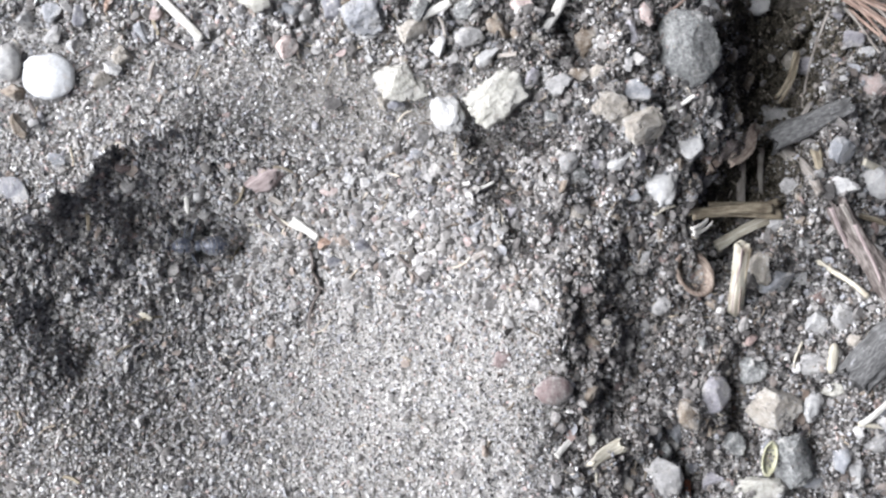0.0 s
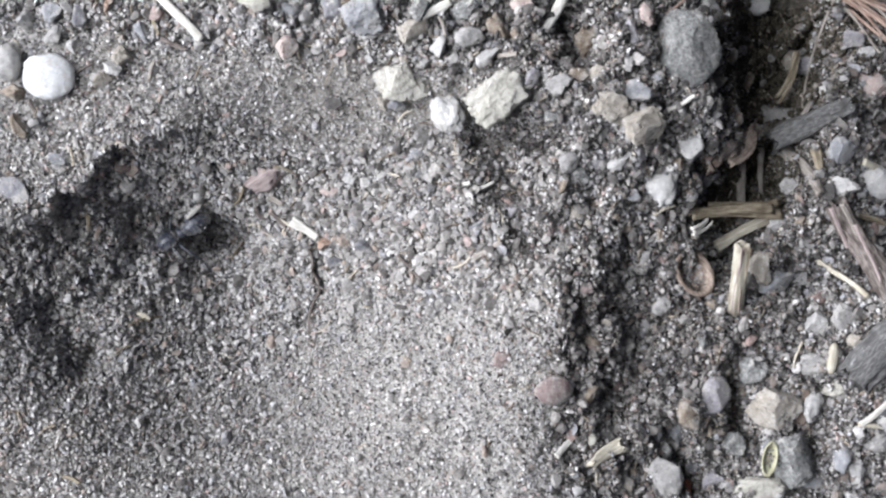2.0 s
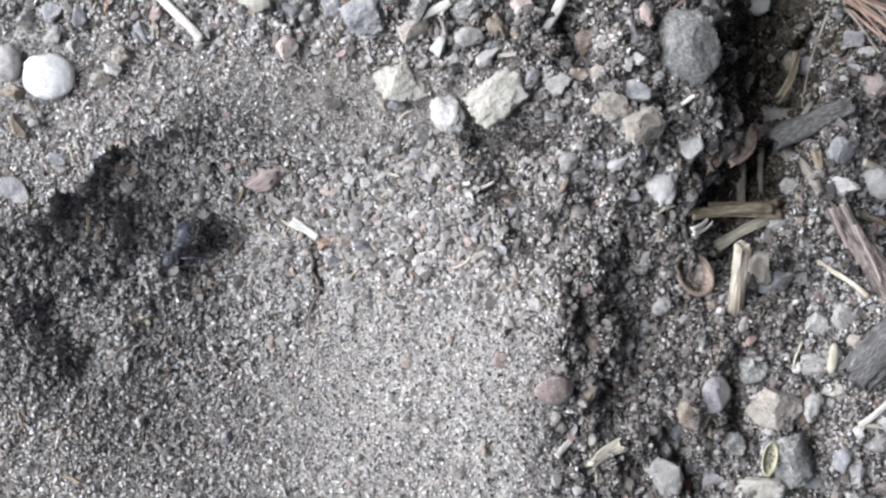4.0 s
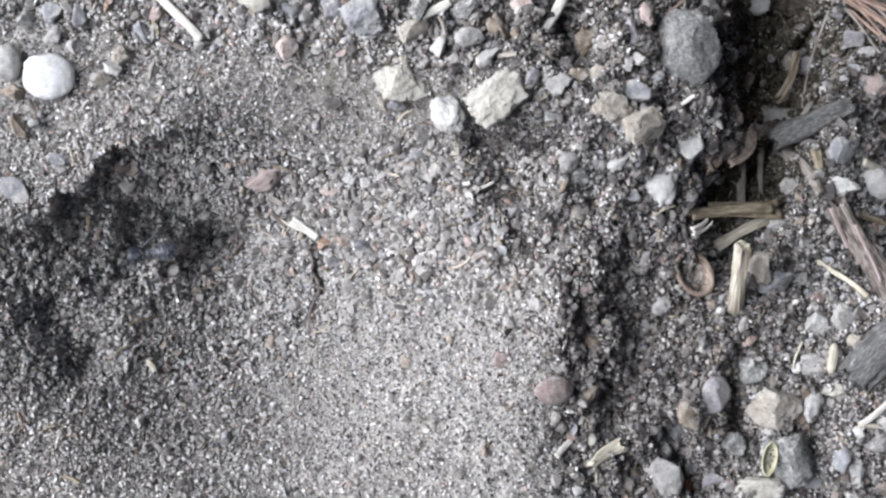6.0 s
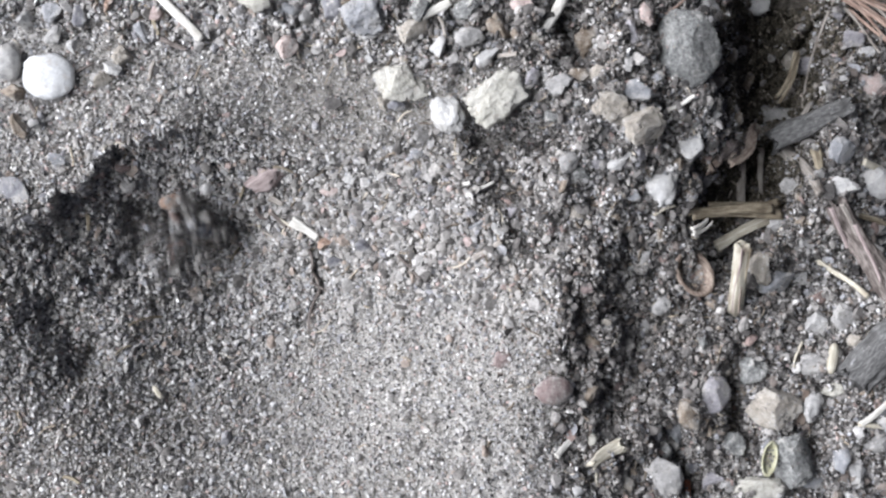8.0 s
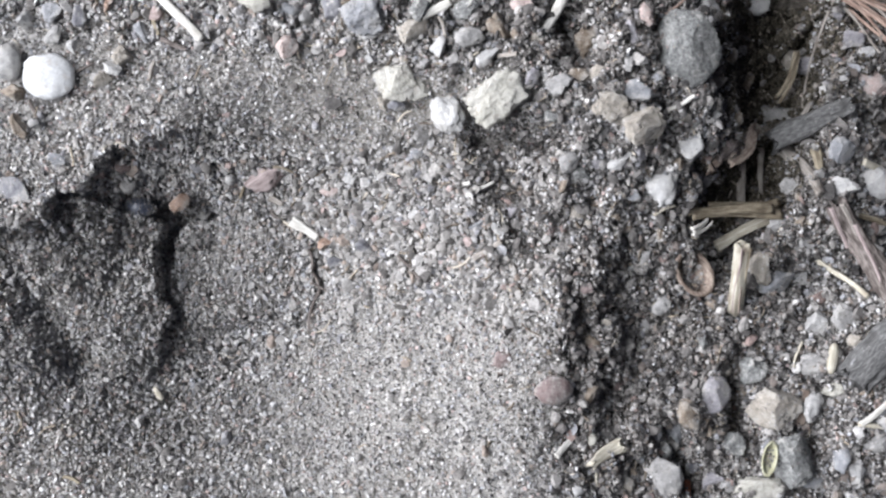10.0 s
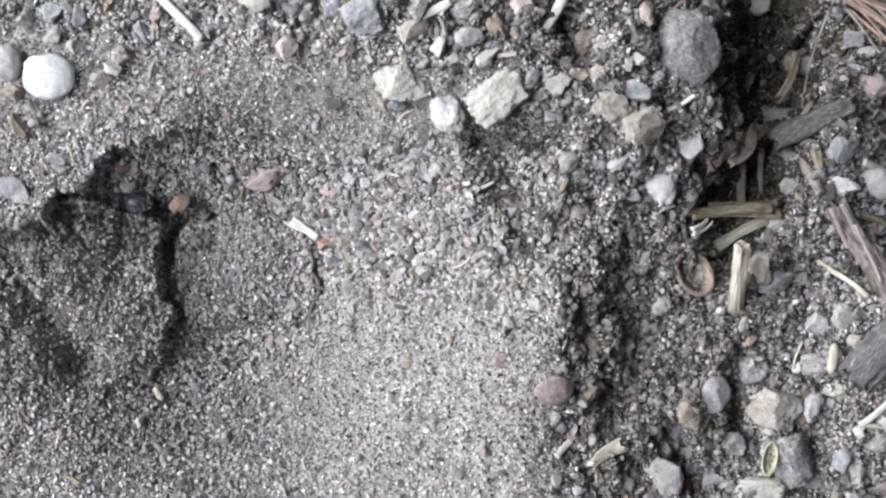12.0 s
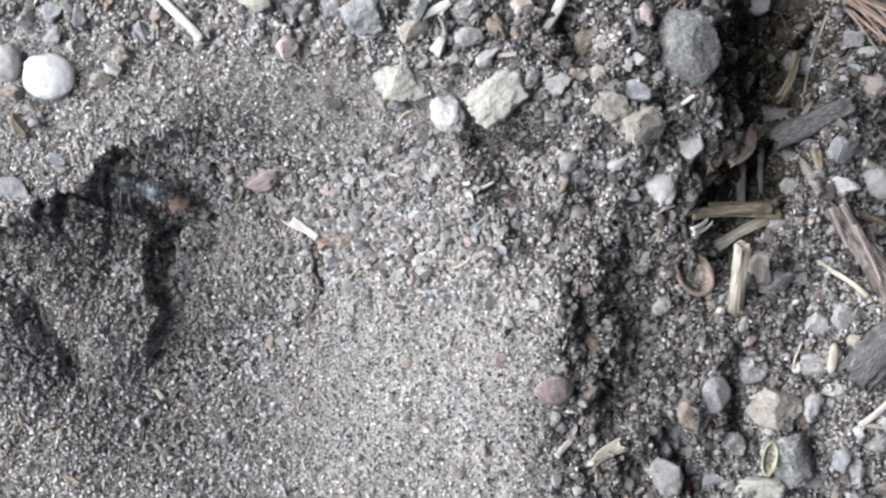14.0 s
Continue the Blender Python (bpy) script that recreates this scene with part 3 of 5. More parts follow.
stone(-43.73, 28.13, -3.39, 3.56, 2.47, 1.75, 75, "slate")
stone(-47.17, 25.95, -3.42, 3.01, 2.74, 1.31, 40, "grey")
stone(-52.03, 18.85, -3.61, 3.56, 2.33, 1.32, -20, "brown")
stone(-40.25, 29.31, -2.40, 2.72, 1.36, 1.09, 80, "rust")
stone(-47.37, 28.81, -4.06, 3.03, 2.75, 1.43, 40, "blue")
stone(-44.59, 24.27, -2.81, 2.05, 1.77, 1.09, 40, "pale")
stone(-21.78, 28.66, 1.44, 4.38, 2.92, 1.91, 10, "cream")
stone(-18.37, 23.63, 2.28, 2.92, 3.06, 1.7, 60, "pink")
stone(-18.13, 28.06, 0.47, 2, 2.67, 1.39, 80, "blue")
stone(-16.3, 27.46, 0.12, 1.87, 1.74, 1.18, 0, "pale")
stone(-8.57, 26.94, 3.76, 6.24, 5.02, 2.81, 12, "blue", "bluish-grey stone with an olive film in gravel", 10, 0.5, 0.14)
stone(-12.9, 28.8, 0.82, 3.99, 2.66, 1.81, 30, "slate")
stone(-8.14, 24.74, 2.68, 3.03, 1.05, 0.74, 8, "white", "thin white sliver of stone among gravel")
stone(-3.65, 24.94, 3.84, 5.47, 2.87, 1.77, 15, "tan")
stone(-0.52, 22.99, 3.74, 2.35, 3, 1.57, 10, "pale")
stone(5.08, 22.2, 3.81, 3.52, 2.21, 1.56, 35, "white")
stone(6.06, 17.34, 5.13, 7.49, 5.3, 2.38, 38, "cream", "large blocky cream-white stone with pitted faces", 5, 0.74, 0.15, "stone", 0.75)
stone(0.39, 15.69, 3.77, 5.6, 3.9, 2.3, -62, "white", "angular white stone beside a cream block", 8, 0.66, 0.1)
stone(-4.57, 18.99, 3.49, 6.97, 4.6, 1.89, 5, "cream", "lumpy cream-grey stone sunk in gravel", 9, 0.4, 0.16)
stone(-5.84, 22.58, 2.69, 1.12, 1.06, 0.74, 0, "white")
stone(-8.45, 21.87, 3.01, 1.32, 1.19, 0.74, 0, "white")
stone(-6.87, 17.11, 1.74, 1.99, 1.46, 1.06, 120, "tan")
stone(-5.2, 16.73, 2.20, 2.65, 1.46, 0.95, 0, "slate")
stone(16.51, 24.28, 2.18, 4.65, 2.97, 2.07, 70, "brown")
stone(10.01, 19.3, 5.45, 2.7, 1.93, 1.33, 70, "lilac")
stone(13.04, 18.61, 6.18, 3.32, 2.68, 1.53, 10, "grey")
stone(15.2, 19.39, 5.17, 2.82, 2.43, 1.54, 60, "brown")
stone(8.89, 27.92, 4.72, 2.97, 1.94, 1.55, 0, "pink")
stone(6.21, 25.61, 4.73, 3.88, 2.59, 1.76, 120, "brown")
stone(2.98, 24.05, 4.42, 3.38, 2.99, 1.56, 30, "grey")
stone(2.72, 27.28, 4.45, 3.24, 2.72, 1.55, 0, "gritty")
stone(-2.53, 27.29, 4.43, 2.99, 2.6, 1.56, 50, "gritty")
stone(22.92, 26.66, 5.22, 2.99, 2.08, 1.56, 110, "pink")
stone(21.77, 24.54, 5.16, 3.88, 1.81, 1.35, 110, "lilac")
stone(31.52, 29.02, -1.77, 3.79, 2.3, 1.73, -20, "pale")
stone(40.88, 31.83, -14.47, 3.93, 3.17, 2.05, 10, "pale")
stone(27.96, 23.06, 3.18, 9.2, 8.6, 4.41, 60, "gritty", "big three-cornered grainy grey stone on gravel", 6, 0.66, 0.05)
stone(22.23, 17.86, 5.53, 3.87, 2.71, 1.75, -15, "blue")
stone(19.05, 15.91, 5.93, 5.83, 3.66, 2.40, -12, "tan", "grey-tan stone against a rounded tan stone", 9, 0.6, 0.12)
stone(22.3, 14.03, 6.77, 5.93, 4.38, 2.58, 15, "tan", "rounded tan stone with a brown side")
stone(31.73, 8.50, -5.32, 2.44, 2.03, 1.32, 0, "grey")
stone(25.62, 7.17, 0.91, 4.81, 3.87, 1.6, 70, "white", "angular white stone with a dark pit", 6, 0.62, 0.17)
stone(20.66, 10.07, 3.07, 3.67, 1.96, 1.36, 25, "pale")
stone(14.09, 10.05, 3.40, 3.79, 3, 1.78, 30, "grey")
stone(31.94, 8.39, -5.62, 2.06, 1.65, 1.21, 0, "grey")
stone(17.78, 20.03, 5.15, 2.56, 2.18, 1.44, 0, "tan")
stone(20.82, 21.14, 6.35, 2.56, 1.79, 1.33, 80, "grey")
stone(18.2, 13.34, 4.12, 2.32, 1.94, 1.24, 20, "grey")
stone(14.59, 14.59, 4.54, 2.21, 1.82, 1.14, 0, "slate")
stone(24.52, 11.47, 3.13, 1.97, 1.7, 1.05, 0, "pink")
stone(15.33, 4.18, 0.97, 2.77, 1.98, 1.27, -20, "tan")
stone(54.93, 21.36, -11.58, 4.54, 4.83, 2.34, 60, "pink")
stone(51.77, 26.6, -10.54, 3.51, 2.48, 1.75, -15, "lilac")
stone(53.87, 25.17, -10.59, 2.92, 1.9, 1.4, 20, "pale")
stone(45.61, 24.71, -16.88, 3.82, 2.29, 1.71, 110, "tan")
stone(47.78, 24.11, -15.41, 4.5, 2.55, 1.68, 15, "lilac")
stone(54.31, 8.23, -8.82, 4.31, 5.03, 2.3, 70, "pale")
stone(49.11, 7.72, -5.95, 4.64, 2.81, 1.91, 15, "pale")
stone(42.62, 17.32, -14.12, 3.75, 3.3, 2.04, 40, "grey")
stone(41.32, 14.62, -12.81, 3.26, 2.52, 1.54, 0, "tan")
stone(49.09, 12.24, -5.86, 4.23, 3.53, 2.03, 30, "blue")
stone(40.78, 14.61, -12.69, 3.26, 2.23, 1.66, 0, "brown")
stone(43.68, 7.87, -8.85, 3.12, 2.55, 1.7, 0, "grey")
stone(38.28, -2.12, -3.08, 4.41, 3.17, 2.09, 80, "tan")
stone(41.44, 3.22, -7.14, 3.08, 3.22, 1.68, 30, "pale")
stone(40.39, -4.06, -4.08, 5.26, 3.74, 2.22, 40, "blue")
stone(43.95, -3.55, -6.13, 3.23, 1.97, 1.46, 15, "pale")
stone(44.92, 0.07, -7.05, 3.54, 2.41, 1.59, -40, "pale")
stone(44.9, -8.96, -3.52, 3.83, 3.42, 2.19, 20, "pale", "rounded pale grey pebble among gravel")
stone(48.71, -8.44, -2.65, 3.56, 4.79, 1.86, 60, "grey")
stone(51.43, -10.81, -2.63, 3.4, 2.72, 1.63, 0, "tan")
stone(44.1, -13.59, -3.15, 4.11, 3.42, 1.86, 0, "grey")
stone(39.38, -18.74, -2.14, 7.59, 5.83, 3.21, -10, "tan", "large beige stone with a brown side", 9, 0.6, 0.09)
stone(32.40, -17.42, -2.40, 4.88, 4.20, 2.40, 75, "lilac", "rounded lilac-grey stone beside a gap", 7, 0.6, 0.06)
stone(28.86, -19.36, -1.35, 4.33, 3.25, 2.16, 80, "brown")
stone(28.01, -22, -4.68, 4.08, 2.31, 1.85, 100, "blue")
stone(37.27, -14.61, -3.15, 4.09, 3.41, 1.97, 30, "gritty")
stone(41.74, -25.34, -2.06, 5.72, 7.08, 2.94, 10, "gritty", "rough grainy grey stone with sand on it")
stone(37.60, -28.85, -2.61, 7.46, 3.80, 2.20, 5, "cream", "long pale cream stone lying in gravel", 9, 0.6, 0.1)
stone(26.54, -27.15, -0.78, 4.07, 5.69, 2.33, 15, "grey", "grey stone with dust on top in gravel", 9, 0.5, 0.1)
stone(44.35, -18.84, -2.62, 3.68, 2.46, 1.64, 70, "pale")
stone(47.29, -17.03, -3.50, 3.14, 1.91, 1.42, 0, "cream")
stone(34.59, -23.87, -3.38, 4.13, 3.71, 1.87, 0, "gritty")
stone(45.24, -28.21, -4.63, 3.45, 3.04, 1.99, 0, "blue")
stone(48, -25.09, -2.52, 3.68, 2.72, 1.85, 60, "blue")
stone(49.6, -27.18, -2.85, 2.46, 3.01, 1.64, 0, "pale")
stone(52.14, -23.08, -2.72, 3.41, 3, 1.86, 0, "grey")
stone(49.08, -13.45, -1.71, 2.71, 2.3, 1.52, 0, "blue")
stone(32.4, -27.84, -2.70, 3, 2.45, 1.53, 0, "lilac")
stone(30.33, -26.75, -4.54, 2.31, 1.9, 1.3, 0, "slate")
stone(33.74, -28.51, -2.65, 3.42, 2.05, 1.53, 0, "grey")
stone(26.03, -6.67, -1.37, 2.72, 2.31, 1.41, 70, "grey")
stone(18.37, -12.25, 0.18, 2.3, 1.76, 1.19, 60, "pale")
stone(17.23, -17.1, 1.72, 2.64, 1.98, 1.27, 80, "brown")
stone(12.8, -16.26, 3.21, 4.66, 3.5, 2.38, 5, "rose", "smooth rounded pinkish-brown pebble on the crest", 4, 0.86, 0.045, "pebble")
stone(7.15, -12.91, 0.96, 2.85, 2.44, 1.20, 20, "rose", "dusty pinkish-brown pebble sunk in pale sand", 6, 0.7, 0.12, "pebble")
stone(15.56, -28.05, 2.77, 1.83, 1.44, 0.94, 0, "white")
stone(-14.88, 0.64, -9.28, 2.5, 1.7, 1.2, 5, "rust", "small orange-brown stone on coarse sand")
stone(-9.49, 0.28, -6.31, 2.86, 1.77, 1.09, 0, "slate")
stone(-13.46, -1.63, -8.53, 2.75, 1.79, 1.1, 0, "slate")
stone(-12.19, -4.02, -8.28, 1.3, 1.03, 0.66, 0, "white")
stone(-7.21, -3.26, -5.87, 1.76, 1.63, 0.87, 0, "pink")
stone(-13.62, 11.08, -4.58, 1.23, 1.91, 0.66, 20, "white")
stone(2.59, 8.7, 0.51, 1.19, 1.06, 0.74, 0, "rust")
stone(-29.08, -16.07, -10.31, 0.83, 0.69, 0.5, 0, "white")
stone(-27.49, -12.76, -11.79, 1.41, 1.12, 0.67, 60, "pale")
stone(-0.95, -7.55, -2.85, 0.93, 0.93, 0.64, 0, "white")
stone(-16.94, 5.39, -9.07, 2.08, 1.8, 1.11, 0, "pale")
stone(-10.96, 8.69, -4.89, 2.58, 1.77, 1.09, 30, "pale")
stone(-2.94, 11.42, -0.29, 1.99, 1.46, 0.96, 0, "blue")
stone(8.11, 4.42, -0.73, 2.26, 1.99, 1.28, 60, "lilac")
stone(6.38, 2.4, 0.51, 2.64, 1.45, 0.95, -30, "pale")
stone(4.07, 2.73, 0.23, 2.24, 1.72, 1.06, 0, "blue")
stone(-3, 4.15, -3.09, 2.28, 1.34, 0.96, -25, "pale")
stone(-13.9, 7.2, -6.83, 2.74, 1.92, 1.1, 0, "pink")
stone(-5.09, 1.79, -4.63, 2.02, 1.48, 0.97, 0, "white")
stone(38.92, 21.13, -12.51, 2.98, 2.24, 1.55, 40, "brown")
stone(35.47, 15.54, -4.18, 2.97, 2.02, 1.3, 70, "brown")
stone(33.99, 12.62, -2.23, 3.08, 1.74, 1.18, -30, "rose")
stone(31.58, 15.6, 1.59, 2.66, 2.26, 1.38, 0, "grey")
stone(33.16, 19.85, -3.04, 2.41, 2.01, 1.39, 30, "tan")
stone(35.23, 24, -5.48, 2.57, 1.76, 1.3, 80, "brown")

stone(-12.70, 27.97, 1.17, 3.93, 3.52, 2.06, 40, "slate", "dark bluish-grey stone beside a crevice in gravel", 9, 0.5, 0.14)
stone(29.26, -19.73, -0.98, 2.85, 3.93, 1.72, 20, "brown", "brown wedge-shaped stone in a gap", 9, 0.5, 0.1)
stone(27.95, -22.23, -4.67, 2.58, 3.66, 1.59, -10, "blue", "bluish-grey stone in dark soil", 9, 0.5, 0.1)
stone(44.41, -19.14, -3.13, 2.30, 3.80, 1.45, 0, "pale", "pale grey stone beside a beige stone", 9, 0.5, 0.1)
stone(49.49, -11.02, -2.02, 2.44, 2.03, 1.32, 10, "tan", "small yellowish stone beside a wood chip")
stone(29.02, 11.86, 1.81, 3.12, 5.15, 2.4, -8, "pale", "tall pale grey stone on the hollow's bank", 9, 0.5, 0.09)
stone(44.17, 17.26, -13.93, 2.71, 3.12, 1.66, 0, "grey", "grey stone at the edge of a hollow")
stone(39.90, 15.00, -10.99, 2.98, 2.03, 1.32, -20, "tan", "small tan stone down in a hollow")


# ---- dead plant bits ----


def sweep(l, w, thick, bend, taper, seed, ragged=0.12, sides=12, rings=20, ridges=0.06, square=1.0, gnarl=0.0):
    """A fibrous stick of length l along x: uneven section, bend and broken ends."""
    r = np.random.default_rng(seed)
    bm = bmesh.new()
    ph = r.uniform(0, 6.28, 6)
    off = r.uniform(-1, 1, sides) * ragged * w
    off2 = r.uniform(-1, 1, sides) * ragged * w
    grid = []
    turn = np.arange(sides) * 2 * math.pi / sides
    for i in range(rings):
        u = i / (rings - 1)
        knots = 0.0 * turn
        if gnarl:
            q3 = np.stack([2.6 * np.cos(turn) + ph[0] * 7, 2.6 * np.sin(turn), 0 * turn + u * l * 0.28], 1)
            knots = gnarl * (1.4 * noise3(q3) + 1.0 * noise3(q3 * np.array([2.4, 2.4, 1.3])) + 0.6 * noise3(q3 * np.array([5.0, 5.0, 4.0])))
        s = 1 - taper * u + 0.06 * math.sin(5 * u + ph[0]) + 0.03 * math.sin(13 * u + ph[1])
        cy = bend * l * (4 * u * (1 - u)) + 0.012 * l * math.sin(6 * u + ph[2])
        cz = 0.03 * l * math.sin(4 * u + ph[3])
        row = []
        for k in range(sides):
            a = 2 * math.pi * k / sides
            q = 1 + knots[k] + ridges * math.sin(5 * a + ph[4]) + ridges * 0.6 * math.sin(9 * a + ph[5] + 2 * u)
            x = (u - 0.5) * l + (off[k] if i == 0 else off2[k] if i == rings - 1 else 0)
            row.append(bm.verts.new((x * MM, (cy + math.copysign(abs(math.cos(a)) ** square, math.cos(a)) * w / 2 * s * q) * MM, (cz + math.copysign(abs(math.sin(a)) ** square, math.sin(a)) * thick / 2 * s * q) * MM)))
        grid.append(row)
    for a, b in zip(grid, grid[1:]):
        for k in range(sides):
            bm.faces.new((a[k], a[(k + 1) % sides], b[(k + 1) % sides], b[k]))
    for row, sgn in ((grid[0], 1), (grid[-1], -1)):
        c = sum((q.co for q in row), Vector()) / sides
        c.x += sgn * 0.12 * w * MM
        mid = bm.verts.new(c)
        for k in range(sides):
            bm.faces.new((row[k], row[(k + 1) % sides], mid) if sgn < 0 else (row[(k + 1) % sides], row[k], mid))
    bmesh.ops.recalc_face_normals(bm, faces=bm.faces)
    return bm


def along(x0, y0, z0, x1, y1, z1, roll=0):
    d = Vector((x1 - x0, y1 - y0, z1 - z0))
    turn = d.to_track_quat("X", "Z").to_matrix().to_4x4()
    return Matrix.Translation(Vector(((x0 + x1) / 2, (y0 + y1) / 2, (z0 + z1) / 2)) * MM) @ turn @ pose(0, 0, 0, roll), d.length


stick_count = [0]


def stick(x0, y0, z0, x1, y1, z1, w, look_of, label, name="straw", flat=0.55, bend=0.0, taper=0.2, ragged=0.15, gnarl=0.0, strands=1):
    """A stick or stalk between two ends; strands splits it lengthwise into fibres that part at the ends."""
    stick_count[0] += 1
    m, l = along(x0, y0, z0, x1, y1, z1)
    me = bpy.data.meshes.new(name)
    r = np.random.default_rng(800 + stick_count[0])
    bm = bmesh.new()
    for k in range(strands):
        one = sweep(l * (1 if strands == 1 else r.uniform(0.72, 1.0)), w / strands * (1 if strands == 1 else 1.5), w * flat, bend + (0 if strands == 1 else r.uniform(-0.02, 0.02)), taper, 300 + stick_count[0] + 40 * k, ragged,
                    32 if gnarl else 24 if name == "wood_chip" else 14, 48 if gnarl else 24, 0.06, 0.45 if name == "wood_chip" else 0.8, gnarl)
        if strands > 1:
            one.transform(Matrix.Translation(Vector((r.uniform(-0.06, 0.06) * l, (k - (strands - 1) / 2) * w / strands, r.uniform(-0.1, 0.1) * w)) * MM) @ pose(0, 0, 0, r.uniform(-25, 25), 0, r.uniform(-4, 4)))
        one.to_mesh(me)
        one.free()
        bm.from_mesh(me)
    for q in bm.faces:
        q.smooth = True
    bm.to_mesh(me)
    bm.free()
    me.materials.append(PLANT[look_of])
    ob = new(name, me)
    ob.matrix_basis = m
    if w > 1.2:
        v = np.array([q.co[:] for q in me.vertices])
        dust_on(ob, v[v[:, 2] > -0.1 * w * MM], np.random.default_rng(stick_count[0]), int(l * w * (1.1 if gnarl else 0.25)), ((x0 + x1) / 2, (y0 + y1) / 2, 0.5, 0.5, 0))
    return tagged(ob, label, {"straw": "straw", "twig": "twig", "needle": "needle", "wood_chip": "wood chip", "fibre": "fibre"}[name])


stick(-35.01, 31.14, -2.54, -28.64, 24.62, -0.52, 1.15, "white", "bleached straw stalk lying on gravel", "straw", 0.7, 0.03, 0.1)
stick(-2.52, 26.59, 4.26, 0.84, 28.3, 4.1, 1.17, "white", "short bleached straw chip on gravel")
stick(14.28, 29.66, 3.18, 10.95, 23.78, 4.78, 1.29, "white", "bleached straw stalk leaning on gravel", "straw", 0.6, 0.0, 0.25)
stick(11.43, 21.64, 5.27, 14.92, 21.98, 2.65, 0.51, "white", "thin white straw splinter on gravel")
stick(25.99, 16.07, 2.94, 28.9, 17.63, 4.03, 0.53, "white", "thin white straw splinter on gravel", "straw", 0.6, -0.04)
stick(24.95, 26.45, 2.56, 28.48, 29.34, 0.96, 0.39, "needle", "thin brown fibre on gravel", "fibre", 0.8)
stick(24.85, 4, 0.11, 27.53, 5.15, -0.34, 0.4, "straw", "thin pale straw splinter on gravel", "fibre", 0.8, 0.05)
stick(28.3, 3.82, -0.88, 42.52, 4.82, -7.02, 1.05, "dull", "dull brown straw blade over a hollow", "straw", 0.2, 0.03, -0.7, strands=2)
stick(31.11, 5.14, -4.02, 42.7, 5.72, -8.69, 0.8, "dull", "dull brown straw blade over a hollow", "straw", 0.2, -0.03, -0.8, strands=2)
stick(33.69, 0.35, -6.36, 40.83, 3.86, -7.50, 1.5, "reed", "tan stained straw blade lying over a hollow", "straw", 0.25, 0.02, 0.25)
stick(43.17, 12.84, -10.87, 46.15, 6.56, -5.21, 1.5, "stem", "soil-crusted root lying across gravel", "twig", 0.8, 0.05, 0.2, 0.2, gnarl=0.4)
stick(45.86, 25.88, -13.46, 42.88, 18.76, -12.41, 1.0, "dull", "curled dry grey leaf strip by a hollow", "straw", 0.3, 0.06, 0.4, strands=2)
stick(47.63, 20.94, -11.39, 45.51, 16.84, -10.06, 0.9, "stem", "dry grey stalk splinter on gravel", "straw", 0.4, 0.04, 0.4)
stick(31.55, 10.18, -1.62, 35.08, 11.90, -2.84, 2.6, "husk", "reddish-brown leaf scrap in a hollow", "wood_chip", 0.14, 0.1, 0.4, 0.4)
stick(34.06, 11.06, -2.55, 38.18, 14.51, -5.91, 2.9, "husk", "reddish-brown leaf scrap in a hollow", "wood_chip", 0.12, -0.1, 0.5, 0.4)
stick(29.30, 1.80, 0.16, 32.02, 3.72, -1.92, 1.0, "white", "pale frayed straw end over a hollow", "straw", 0.3, -0.08, 0.5, strands=3)
stick(32.32, 3.68, -5.78, 35.41, 4.06, -9.55, 0.35, "straw", "thin curled straw fibre", "fibre", 0.8, 0.15)
stick(37.89, 10.83, -10.96, 38.46, 4.09, -10.93, 1.15, "stem", "grey-brown plant stem standing in a hollow", "twig", 0.9, -0.06, 0.1)
stick(40.63, 13.11, -12.4, 40.82, 6.99, -13.1, 0.81, "stem", "grey-brown plant stem in a hollow", "twig", 0.9, 0.02, 0.1)
stick(41.07, 13.29, -7.87, 50.64, 17.84, -7.07, 2.9, "wood", "flat grey weathered wood chip on gravel", "wood_chip", 0.8, 0.02, 0.3, 0.25, gnarl=0.3)
stick(48.08, 5.73, -5.51, 55.23, -9.74, -1.16, 2.9, "bark", "weathered grey-brown twig with split bark", "twig", 0.7, 0.02, 0.0, 0.3, gnarl=0.3)
stick(46.55, 4.97, -2.99, 49.12, 0.07, -4.18, 0.6, "pinkleaf", "reddish bark splinter beside a twig", "fibre", 0.6, 0.03)
stick(47.92, 5.36, -2.21, 50.87, 0.89, -4.50, 0.63, "stem", "split grey bark strip on a twig", "fibre", 0.5, -0.02)
stick(49.25, 2.91, -2.13, 52.07, -3.96, -0.94, 0.45, "pinkleaf", "reddish bark splinter lying on a twig", "fibre", 0.5, 0.02)
stick(46.56, -1.33, -7.88, 51.1, -5.83, -2.4, 0.78, "straw", "thin tan straw stalk on gravel", "straw", 0.8, 0.01, 0.3)
stick(45.86, 13, -6.97, 46.53, 9.83, -6.47, 1.41, "dull", "short dull straw chip on gravel", "straw", 0.4)
stick(52.2, 10.96, -7.73, 57.01, 9.24, -10.67, 1, "straw", "pale straw piece on gravel", "straw", 0.5)
stick(51.4, 4.26, -6.83, 56.47, 2.77, -9.2, 0.71, "dull", "thin brown straw on gravel", "straw", 0.7)
stick(49.66, 32.17, -11.42, 45.75, 17.68, -11.83, 0.37, "stem", "long thin dry plant stem on gravel", "fibre", 0.8, -0.03, 0.4)
stick(45.92, 20.78, -15.7, 43.61, 19.22, -15.09, 1.21, "stem", "short grey plant chip on gravel", "wood_chip", 0.5)
stick(49.13, 21.04, -9.54, 51.55, 24.56, -11.49, 0.86, "stem", "short grey plant chip on gravel", "wood_chip", 0.5)
stick(49.88, 32.36, -11.64, 57.79, 24.59, -10.83, 0.59, "needle", "dry reddish-brown conifer needle", "needle", 0.8, 0.02, 0.4)
stick(50.08, 32.26, -10.5, 57.31, 26.38, -9.56, 0.65, "needle", "dry reddish-brown conifer needle", "needle", 0.8, 0.03, 0.4)
